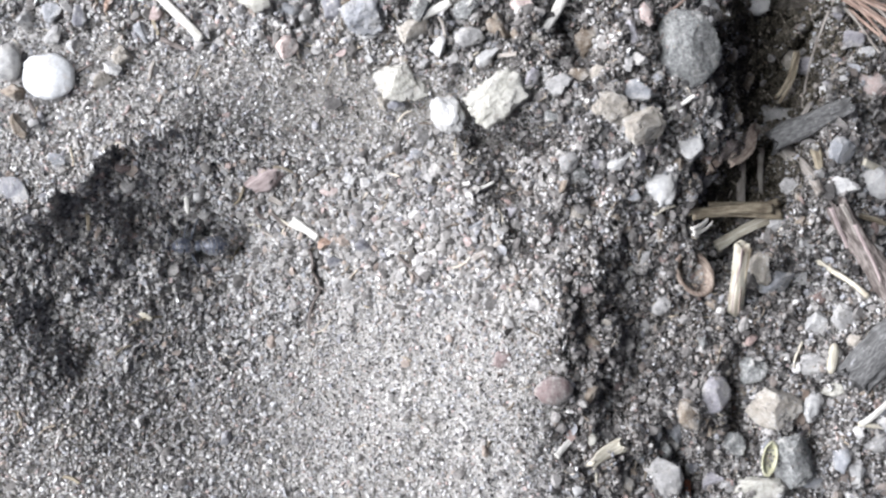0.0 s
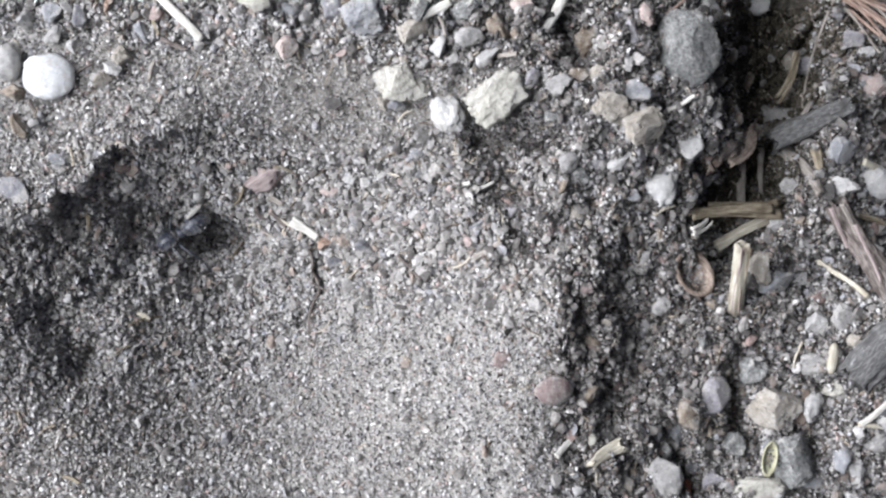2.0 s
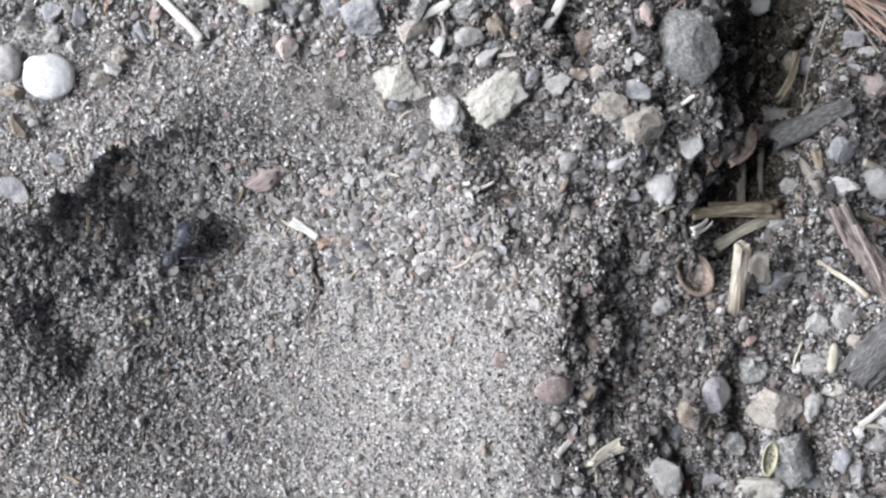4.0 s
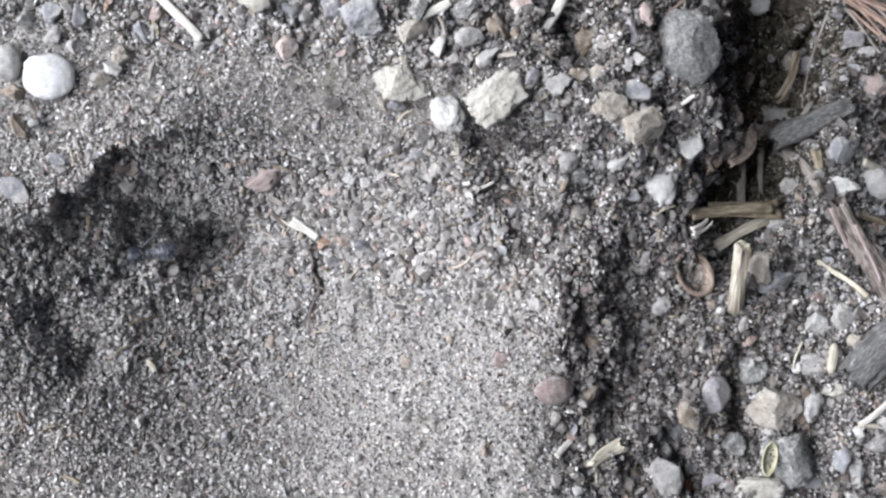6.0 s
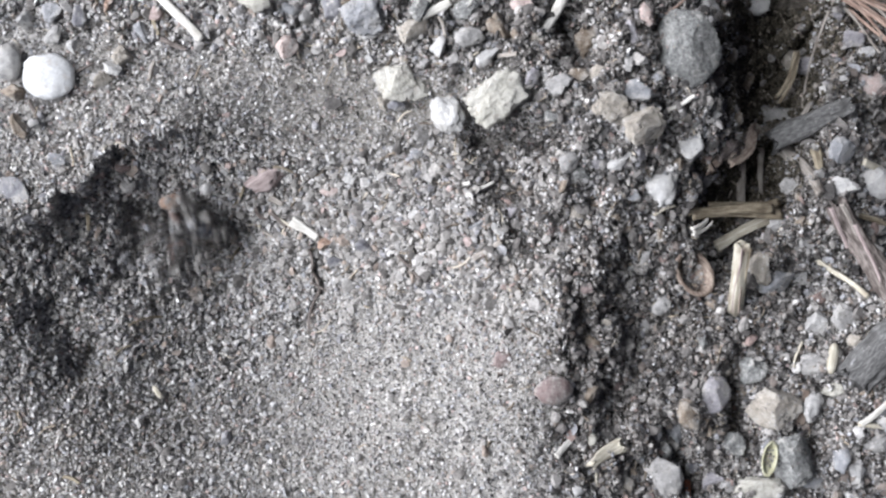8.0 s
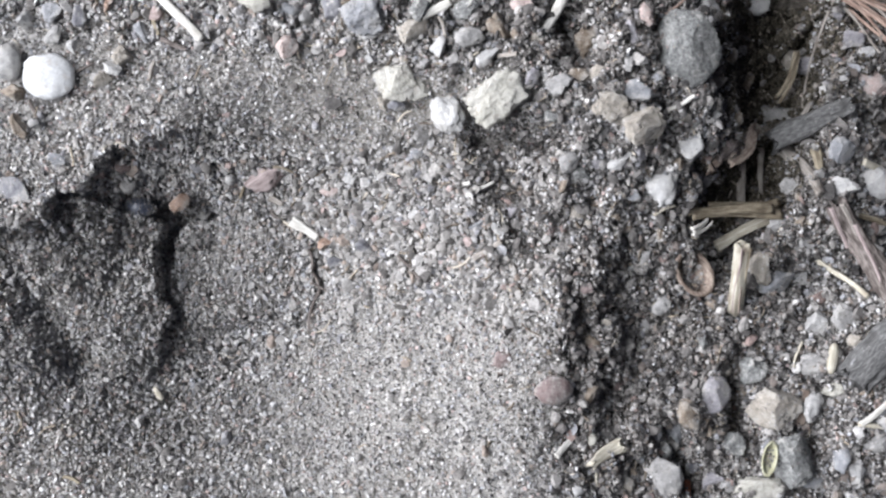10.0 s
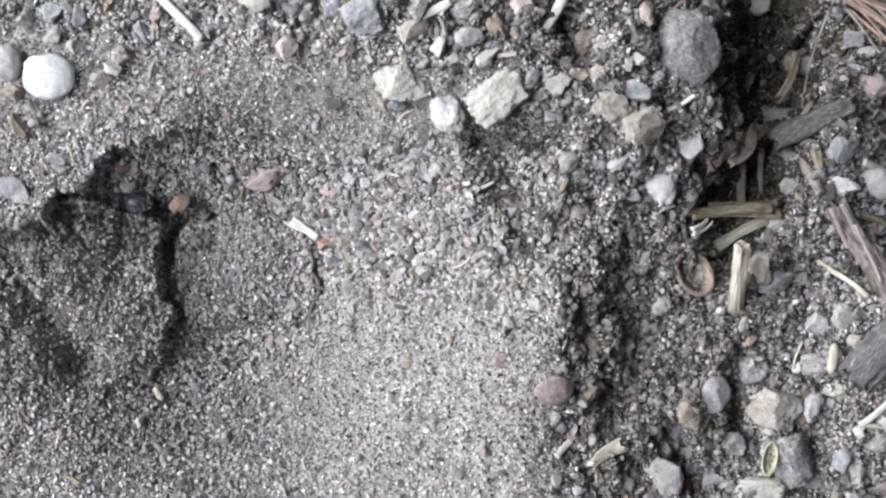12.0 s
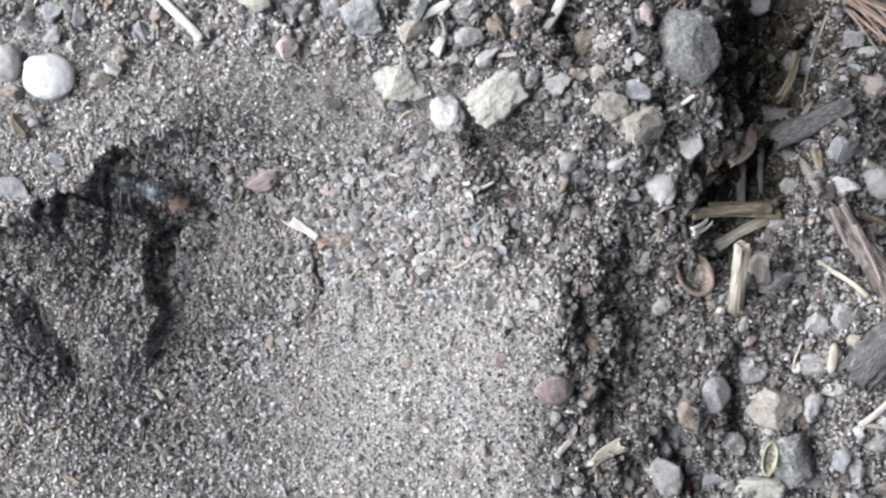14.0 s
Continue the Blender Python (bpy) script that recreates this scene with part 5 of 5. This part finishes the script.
        mesh_object(part_name, vv, ff, look_of, ob, smooth=False)["kind"] = "stuff"
    ob.matrix_basis = pose(cx * MM, cy * MM, 0)
    tagged(ob, label, "sand heap")
    return ob, cx, cy


def side_thick(x, y):
    edge = np.interp(-y, [-7.4, -4.6, -3.4, -0.07, 3.93, 7.93, 11.93, 16.6],
                     [-45.6, -39.4, -35.2, -35.6, -35.6, -33.9, -34.4, -36.0])
    edge = edge + 2.2 * fbm(x * 0.5, y * 0.5, 81, 4)
    t = step((edge - x) / 0.9) * step((x + 54) / 5)
    t = t * step((7.07 - y + 0.12 * (x + 45.6)) / 1.5) * step((y + 21.27) / 12)
    return (2.5 + 0.7 * step((x - edge + 6) / 6) * step((y + 18.6) / 7)) * t - 1.2 + 0.9 * fbm(x * 0.4, y * 0.4, 83) - 1.4 * gully(x, y, -50.93, -5.27, -44.93, -13.27, 2)


def upper_thick(x, y):
    edge = np.interp(x, [-42.27, -38.27, -32.27, -29.27, -25.93, -23.6], [0.07, -0.47, 0.73, 1.53, 3.53, 6.07])
    edge = edge + 2.0 * fbm(x * 0.5, y * 0.5, 91, 4)
    t = step((y - edge) / 0.8) * step((10.07 - y) / 4) * step((x + 43.6) / 2.5) * step((-23.6 - x) / 2)
    return 2.2 * t - 1.2 + 1.2 * fbm(x * 0.4, y * 0.4, 93)


side_heap, shx, shy = heap("sand_heap", side_thick, (-54.93, -30.93, -21.27, 8.07), "slumped heap of loose grey sand in the pit", 17, 0.5)
upper_heap, uhx, uhy = heap("sand_heap", upper_thick, (-44.27, -22.93, -1.93, 11.4), "lump of loose grey sand sliding down the pit wall", 18, 0.0)


def floor_thick(x, y):
    r = np.hypot((x + 26.2) / 1.08, y + 1.8) + 1.6 * fbm(x * 0.5, y * 0.5, 95, 3) + 2.6 * bell(x, y, -31.0, 5.6, 4.2, 2.6)
    return (1.45 + 0.03 * (x + 25.4)) * step((9.0 - r) / 2.2) - 1.25 - 2.4 * bell(x, y, -30.2, 4.9, 3.8, 1.2) - 1.0 * bell(x, y, -34.2, 0.6, 1.3, 5)


floor_heap, fhx, fhy = heap("sand_heap", floor_thick, (-36.5, -14.5, -12.5, 9.5), "loose grey sand filling the bottom of the pit", 19)

# ---- the insect caught in the pit ----


def insect_material():
    m, t, b = mat("black_chitin", 0.32, 0.55)
    n = noise_node(t, 900, 5, 0.7)
    r = ramp(t, [(0.34, (0.014, 0.016, 0.026)), (0.46, (0.045, 0.052, 0.075)), (0.57, (0.11, 0.118, 0.138)), (0.68, (0.27, 0.268, 0.265))], n.outputs[0])
    t.links.new(r.outputs[0], b.inputs["Base Color"])
    rr = ramp(t, [(0.5, (0.3, 0.3, 0.3)), (0.7, (0.85, 0.85, 0.85))], n.outputs[0])
    t.links.new(rr.outputs[0], b.inputs["Roughness"])
    bump(t, b, noise_node(t, 3500, 3).outputs[0], 0.4, 0.05)
    return m


M_INSECT = insect_material()


def blob(l, w, h, waist=0.0, level=3):
    bm = bmesh.new()
    bmesh.ops.create_icosphere(bm, subdivisions=level, radius=0.5)
    for q in bm.verts:
        s = 1 - waist * abs(2 * q.co.x) ** 2
        q.co = Vector((q.co.x * l, q.co.y * w * s, q.co.z * h * s)) * MM
    return bm


def bar(points, r0, r1):
    bm = bmesh.new()
    rows = []
    for i, p in enumerate(points):
        a = Vector(points[max(i - 1, 0)])
        b = Vector(points[min(i + 1, len(points) - 1)])
        d = (b - a).normalized()
        s = d.cross(Vector((0.3, 0.2, 1))).normalized()
        u = d.cross(s)
        rad = r0 + (r1 - r0) * i / (len(points) - 1)
        rows.append([bm.verts.new((Vector(p) + (s * math.cos(k * math.pi / 3) + u * math.sin(k * math.pi / 3)) * rad) * MM) for k in range(6)])
    for a, b in zip(rows, rows[1:]):
        for k in range(6):
            bm.faces.new((a[k], a[(k + 1) % 6], b[(k + 1) % 6], b[k]))
    bm.faces.new(rows[0][::-1])
    bm.faces.new(rows[-1])
    return bm


def insect():
    """A glossy black ant, head towards its +x."""
    ob = new("ant")
    legs = []
    for name, bm, at in (("head", blob(2.0, 2.0, 1.6, 0.1), (3.1, 0, 0.15)), ("thorax", blob(3.0, 2.0, 1.8, 0.2), (1.0, 0, 0.1)),
                         ("petiole", blob(1.2, 1.2, 1.2), (-0.6, 0, 0)), ("abdomen", blob(3.4, 2.3, 2.1, 0.25), (-2.4, 0, 0.2))):
        p = part(name, bm, M_INSECT, ob)
        p.matrix_basis = pose(*[q * MM for q in at])
        if name == "abdomen":
            for k, px in enumerate((-1.0, -0.3, 0.45)):
                w = 2.3 * (1 - (2 * px / 3.4) ** 2) ** 0.5 * (1 - 0.25 * (2 * px / 3.4) ** 2) * 1.03
                ring = blob(0.28, w, w * 0.93)
                r = part("segment_band", ring, M_INSECT, p)
                r.matrix_basis = pose(px * MM, 0, 0)
        if name == "head":
            for s in (-1, 1):
                part("mandible", bar([(0.8, 0.35 * s, -0.2), (1.3, 0.4 * s, -0.25), (1.6, 0.1 * s, -0.3)], 0.16, 0.05), M_INSECT, p)
                part("antenna", bar([(0.6, 0.5 * s, 0.3), (1.2, 1.3 * s, 0.7), (2.1, 1.6 * s, 0.5), (2.9, 1.9 * s, 0.2)], 0.09, 0.06), M_INSECT, p)
    for i, x in enumerate((1.8, 1.0, 0.3)):
        for s in (-1, 1):
            sw = (0.9, 0.0, -1.1)[i]
            leg = part("leg", bar([(0, 0, 0), (sw * 0.7, 1.1 * s, 0.7), (sw * 1.6, 2.3 * s, -0.3), (sw * 2.1, 3.0 * s, -0.8)], 0.15, 0.05), M_INSECT, ob)
            leg.matrix_basis = pose(x * MM, 0.45 * s * MM, -0.1 * MM)
            legs.append((leg, x, 0.45 * s))
    r = np.random.default_rng(12)
    for child in list(ob.children):
        if child.name.startswith(("thorax", "abdomen", "head")):
            p = np.array([q.co[:] for q in child.data.vertices]) / MM
            p = p[p[:, 2] > 0]
            n = 90 if child.name.startswith("abdomen") else 60
            v, f = grains(r, p[r.choice(len(p), 2 * n)], r.uniform(0.05, 0.2, 2 * n))
            g = mesh_object("clinging_sand", v, f, M_COARSE, child, "grey sand grains stuck to the body", False)
            g["kind"] = "stuff"
    tagged(ob, "blue-black ant coated with sand, half buried", "ant")
    return ob, legs


ant, ant_legs = insect()

# ---- the larva at the bottom of the pit, which throws the sand ----


def larva():
    """Flat sand-coated head with two curved jaws, towards its +x."""
    ob = new("larva")
    head = part("head", blob(2.2, 1.9, 0.9, 0.15), PLANT["bark"], ob, "flat grey-brown head with sand on it")
    for s in (-1, 1):
        part("jaw", bar([(0.8, 0.6 * s, 0.1), (1.7, 1.1 * s, 0.25), (2.7, 1.15 * s, 0.35), (3.5, 0.7 * s, 0.35), (3.9, 0.2 * s, 0.3)], 0.3, 0.06), M_INSECT, ob, "dark curved jaw")
    r = np.random.default_rng(21)
    p = np.array([q.co[:] for q in head.data.vertices]) / MM
    p = p[(p[:, 2] > 0.05) & (p[:, 0] < 0.7)]
    v, f = grains(r, p[r.choice(len(p), 70)], r.uniform(0.06, 0.24, 70))
    g = mesh_object("clinging_sand", v, f, M_COARSE, head, "grey sand grains stuck to the head", False)
    g["kind"] = "stuff"
    return tagged(ob, "sand-coated larva with dark jaws, buried in the pit", "larva")


pit_larva = larva()

# ---- single grains and chips that are thrown about ----
white_seed = seed("seed", 0, 0, 0, 2.7, 0.65, 0.55, 0, "white", "slender white seed on the pit slope")
tan_seed = seed("seed", 0, 0, 0, 1.9, 0.75, 0.6, 0, "straw", "small tan seed on the pit slope")
round_grain = stone(0, 0, 0, 1.5, 1.75, 1.3, 0, "pale", "round pale grey grain on the pit wall", 4, 0.88, 0.02, "pebble")
lower_grain = stone(0, 0, 0, 1.75, 1.6, 1.4, 0, "pale", "round pale grey grain in the pit", 4, 0.88, 0.02, "pebble")
rust_grain = stone(0, 0, 0, 2.9, 2.0, 1.6, 0, "rust", "orange-brown stone chip thrown up in the pit", 9, 0.7, 0.05, "pebble")
white_grain = stone(0, 0, 0, 0.95, 1.2, 0.8, 0, "white", "tiny white grain on the pit slope", 7, 0.7, 0.04, "pebble")
pale_grain = stone(0, 0, 0, 1.2, 0.9, 0.8, 0, "white", "small white grain on the heap edge", 7, 0.7, 0.04, "pebble")


def spray(seed_, spread, count, big, label):
    """A burst of thrown grains that fly together."""
    r = np.random.default_rng(seed_)
    ob = new("sand_spray")
    p = r.normal(size=(count, 3)) * np.array([spread, spread * 0.7, spread * 0.5])
    v, f = grains(r, p, r.uniform(0.2, big, count), 2)
    g = mesh_object("flying_sand", v, f, M_COARSE, ob)
    g["kind"] = "stuff"
    return tagged(ob, label, "sand")


sprays = [spray(200 + k, (2.0, 2.4, 1.8, 2.6, 1.6)[k], (34, 60, 26, 60, 22)[k], (0.6, 0.8, 1.1, 0.55, 0.5)[k], "burst of thrown grey sand grains in the pit") for k in range(5)]


def at(x, y, z, rx=0, ry=0, rz=0):
    return pose(x * MM, y * MM, z * MM, rx, ry, rz)


def slid(cx, cy, dx, dy, lift, turn):
    """A heap moved along the slope by dx, dy and raised by lift."""
    ring = [(0, 0), (4, 0), (0, 6), (0, -6)]
    z = sum(height1(cx + dx + a, cy + dy + b) - height1(cx + a, cy + b) for a, b in ring) / len(ring)
    return at(cx + dx, cy + dy, z + lift, 0, 0, turn)


def burst(thing, flights):
    """Each flight: time, place it leaves, place it lands; buried in between."""
    t0, a, b = flights[0]
    rows = [(0.0, at(a[0], a[1], a[2] - 9))]
    for t, a, b in flights:
        m = [(a[k] + b[k]) / 2 for k in (0, 1)]
        rows += [(t - 0.1, at(a[0], a[1], a[2] - 9)), (t - 0.033, at(a[0], a[1], a[2])), (t + 0.033, at(m[0], m[1], max(a[2], b[2]) + 2.5, 12, 10, 18)),
                 (t + 0.1, at(b[0], b[1], b[2] + 0.3, 24, 18, 36)), (t + 0.167, at(b[0], b[1], b[2] - 9, 24, 18, 36))]
    rows.append((14.0, rows[-1][1]))
    walk(thing, rows)


def motions():
    ant.scale = (1.22, 1.22, 1.22)
    walk(ant, [
        (0.0, at(-32.43, 0.37, -14.44, 0, 0, 182)), (0.5, at(-32.68, 0.36, -14.23, 6, 0, 178)), (1.0, at(-33.28, 0.29, -13.61, -4, 4, 184)),
        (1.4, at(-32.53, 1.18, -14.91, 8, 0, 176)), (1.6, at(-32.35, 0.96, -15.10, -10, -6, 186)), (1.8, at(-33.48, 1.18, -14.53, 0, 0, 198)),
        (2.0, at(-34.43, 1.67, -13.53, 5, 0, 212)), (2.3, at(-35.70, 0.90, -13.00, 0, 4, 216)), (2.5, at(-35.90, 0.75, -12.80, -5, 0, 220)),
        (2.7, at(-33.62, 0.96, -14.18, 0, -4, 245)), (2.9, at(-33.18, -0.65, -13.10, 8, 0, 268)), (3.2, at(-33.16, -0.80, -13.05, 0, 0, 270)),
        (4.2, at(-35.14, -0.51, -12.80, -5, 0, 230)), (5.3, at(-37.11, -0.07, -12.52, 0, 0, 190)), (5.5, at(-37.25, 0.07, -12.51, 5, 0, 186)),
        (5.7, at(-37.54, -0.79, -11.30, 0, 0, 198)), (6.0, at(-38.12, -0.65, -11.62, -5, 0, 190)), (6.5, at(-39.43, -0.79, -11.11, 0, 0, 186)),
        (7.0, at(-38.75, -0.79, -11.26, 6, 0, 194)), (7.5, at(-40.50, -1.49, -9.73, 0, 0, 202)), (7.9, at(-38.16, 0.07, -11.79, -6, 0, 192)),
        (8.0, at(-33.77, 2.43, -14.89, 0, 0, 182)), (8.2, at(-34.34, 2.43, -15.14, 0, 8, 172)), (9.2, at(-37.44, 4.02, -10.89, 5, 0, 165)),
        (10.3, at(-41.90, 5.80, -9.60, 0, 4, 178)), (11.0, at(-42.40, 5.90, -9.20, -5, 4, 182)), (11.5, at(-41.20, 6.10, -9.60, 5, 4, 174)),
        (12.5, at(-41.60, 6.20, -9.20, 0, 4, 172)), (13.2, at(-41.50, 6.40, -8.80, 4, 0, 176)), (13.6, at(-38.38, 7.90, -6.98, 0, 0, 165)), (14.0, at(-37.92, 8.08, -6.55, 0, 5, 160))])
    for i, (leg, x, y) in enumerate(ant_legs):
        walk(leg, [(k * 0.25, at(x, y, -0.1, 12 * math.sin(k * 2.1 + i), 0, 16 * math.sin(k * 1.7 + 2 * i))) for k in range(57)])
    walk(pit_larva, [(0, at(-29.2, 3.4, -24, 0, 10, 155)), (12.5, at(-29.2, 3.4, -24, 0, 10, 155)), (12.68, at(-27.9, 3.5, -11.9, 5, -8, 150)), (12.9, at(-27.9, 3.5, -11.9, 0, -6, 146)),
                     (13.25, at(-27.9, 3.4, -11.9, -4, -6, 150)), (13.45, at(-29.2, 3.2, -24, 0, 10, 155)), (14, at(-29.2, 3.2, -24, 0, 10, 155))])
    walk(white_seed, [(0, at(-32.45, 5.65, -10.7, 0, 0, 96)), (1.5, at(-32.45, 5.65, -10.7, 0, 0, 96)), (1.9, at(-31.80, 4.86, -12.00, 0, 10, 45)),
                      (2.5, at(-32.30, 4.55, -11.70, 0, 0, 42)), (2.7, at(-32.30, 4.12, -12.60, 0, 0, 0)), (2.9, at(-32.20, 4.00, -13.40, 0, 0, -14)),
                      (3.2, at(-32.20, 4.00, -13.40, 0, 0, -14)), (4.2, at(-32.99, 3.08, -17.92, 0, 0, -30)), (14, at(-32.99, 3.08, -17.92, 0, 0, -30))])
    walk(tan_seed, [(0, at(-37.27, -8.43, -9.03, 0, 0, -25)), (3.2, at(-37.48, -8.43, -9, 0, 0, -28)), (5.3, at(-36.83, -11.92, -8.36, 0, 0, -45)),
                    (7.2, at(-35.41, -17.39, -6.82, 0, 0, -55)), (10.3, at(-35.21, -17.89, -6.89, 0, 0, -58)), (13.3, at(-35.21, -17.89, -6.89, 0, 0, -58)), (14, at(-35.11, -18.19, -7.67, 0, 0, -50))])
    walk(round_grain, [(0, at(-31.03, 6.73, -10.75)), (7.9, at(-31.03, 6.73, -10.75)), (8.03, at(-28.59, 7.76, -6.97, 40)), (8.2, at(-26.78, 8.55, -8.62, 80)), (14, at(-26.43, 8.69, -8.59, 85))])
    walk(lower_grain, [(0, at(-27.49, 1.99, -21.34)), (3.2, at(-27.49, 1.99, -21.34)), (5.3, at(-29.8, 0.69, -19.37, 20)), (7.2, at(-30.04, 0.84, -19.37, 40)), (7.9, at(-29.81, 1.13, -19.39, 50)),
                       (8.03, at(-30.5, 1.72, -17.42, 80)), (8.3, at(-32.11, 0.83, -19.51, 90)), (14, at(-32.11, 0.83, -19.51, 90))])
    walk(rust_grain, [(0, at(-36.21, 3.44, -17.51, 0, 0, 35)), (7.9, at(-36.21, 3.44, -17.51, 0, 0, 35)), (8.0, at(-34, 5.99, -8.34, 0, 0, 20)), (8.2, at(-33.95, 6, -10.34, 0, 0, 35)),
                      (8.6, at(-33.23, 5.92, -9.99, 0, 0, 42)), (14, at(-33.26, 5.78, -10.15, 0, 0, 40))])
    walk(white_grain, [(0, at(-45.99, -5.98, -6.25)), (2.5, at(-46, -6.05, -6.29)), (2.8, at(-46.45, -6.51, -7.09, 0, 0, 30)), (5.3, at(-46.94, -7.73, -9.11, 0, 0, 30)), (14, at(-46.94, -7.73, -9.11, 0, 0, 30))])
    walk(pale_grain, [(0, at(-37.11, 3.05, -16.59)), (11.3, at(-37.11, 3.05, -16.59)), (11.45, at(-36.19, 1.07, -9.81, 30)), (12.2, at(-36.23, 0.99, -9.99, 40)), (12.45, at(-34.26, 1.59, -13.07, 120)),
                      (12.8, at(-34.56, 0.07, -14.83, 140)), (14, at(-34.56, 0.07, -14.83, 140))])
    walk(side_heap, [(0, slid(shx, shy, -4.0, 0.5, -8, -4)), (7.9, slid(shx, shy, -4.0, 0.5, -8, -4)), (8.3, slid(shx, shy, -3.5, 0.3, -6.5, -3)), (10.0, slid(shx, shy, 0, 0, 0.0, 0)), (11.4, slid(shx, shy, 0, 0, 0.0, 0)),
                     (11.7, slid(shx, shy, 0.2, -0.1, 0.1, 1)), (13.4, slid(shx, shy, 0.3, -0.1, 0.1, 1)), (13.7, slid(shx, shy, -1.2, 0, 0.0, -1)), (14, slid(shx, shy, -1.4, 0, -0.1, -1))])
    walk(upper_heap, [(0, slid(uhx, uhy, 0, 1.5, -2.8, 0)), (3.2, slid(uhx, uhy, 0, 1.5, -2.8, 0)), (5.2, slid(uhx, uhy, 0, 0, -0.1, 0)), (6.0, slid(uhx, uhy, 0, 0, 0, 0)),
                      (7.9, slid(uhx, uhy, 0.2, -0.1, 0.1, 0)), (8.1, slid(uhx, uhy, 0.3, 1.0, -1.6, 2)), (8.4, slid(uhx, uhy, 0.8, 2.6, -1.9, 4)), (14, slid(uhx, uhy, 0.8, 2.6, -1.9, 4))])
    walk(floor_heap, [(t, slid(fhx, fhy, 0, 0, z, 0)) for t, z in ((0, -6.5), (7.9, -6.5), (8.6, -3.0), (10.0, 0.0), (13.4, 0.0), (13.55, -0.9), (13.75, -0.7), (14.0, -0.5))])
    burst(sprays[0], [(1.53, (-32.26, 0.81, -16.48), (-28.21, -2.13, -14.62)), (5.48, (-26.40, 1.30, -14.20), (-24.40, -2.00, -12.40)), (7.05, (-25.60, 0.90, -13.20), (-28.40, -1.60, -11.60)), (8.0, (-34.80, 0.90, -12.40), (-39.50, -1.60, -11.00))])
    burst(sprays[1], [(4.2, (-32.26, 0.81, -16.48), (-26.59, -2.85, -13.74)), (5.6, (-27.60, 2.80, -12.60), (-35.40, -4.60, -10.00)), (7.2, (-28.20, 2.60, -12.60), (-36.80, -5.20, -9.60)), (8.0, (-32.23, 3.74, -14.51), (-29.28, -7.17, -12.52)), (13.6, (-33.48, 1.55, -12.22), (-30.84, -4.29, -10.07))])
    burst(sprays[2], [(2.5, (-26.97, -0.67, -18.88), (-22.00, -6.06, -12.96)), (5.6, (-26.40, 2.60, -13.00), (-30.20, -3.60, -11.60)), (7.2, (-27.40, 2.40, -13.00), (-33.00, -4.40, -11.00)), (8.0, (-32.53, 3.74, -14.21), (-32.11, 7.85, -8.76)), (9.0, (-35.35, 2.99, -13.70), (-41.31, 4.31, -8.76))])
    burst(sprays[3], [(5.6, (-28.00, 2.40, -12.80), (-32.80, 0.60, -11.00)), (7.2, (-28.60, 2.20, -12.80), (-34.60, -1.40, -10.60)), (8.0, (-33.60, -0.60, -12.60), (-31.20, -7.40, -10.60)), (11.47, (-34.68, 1.53, -10.99), (-32.67, -6.40, -8.38)), (13.6, (-36.49, 0.79, -9.37), (-38.47, -5.59, -5.71))])
    burst(sprays[4], [(1.53, (-33.48, 1.55, -15.22), (-32.41, -2.12, -13.65)), (5.52, (-25.60, 0.60, -13.60), (-25.00, -2.60, -11.80)), (7.0, (-27.40, 1.00, -13.40), (-28.60, -2.20, -11.40)), (12.5, (-27.60, 2.60, -11.40), (-25.20, -0.80, -11.60))])


motions()
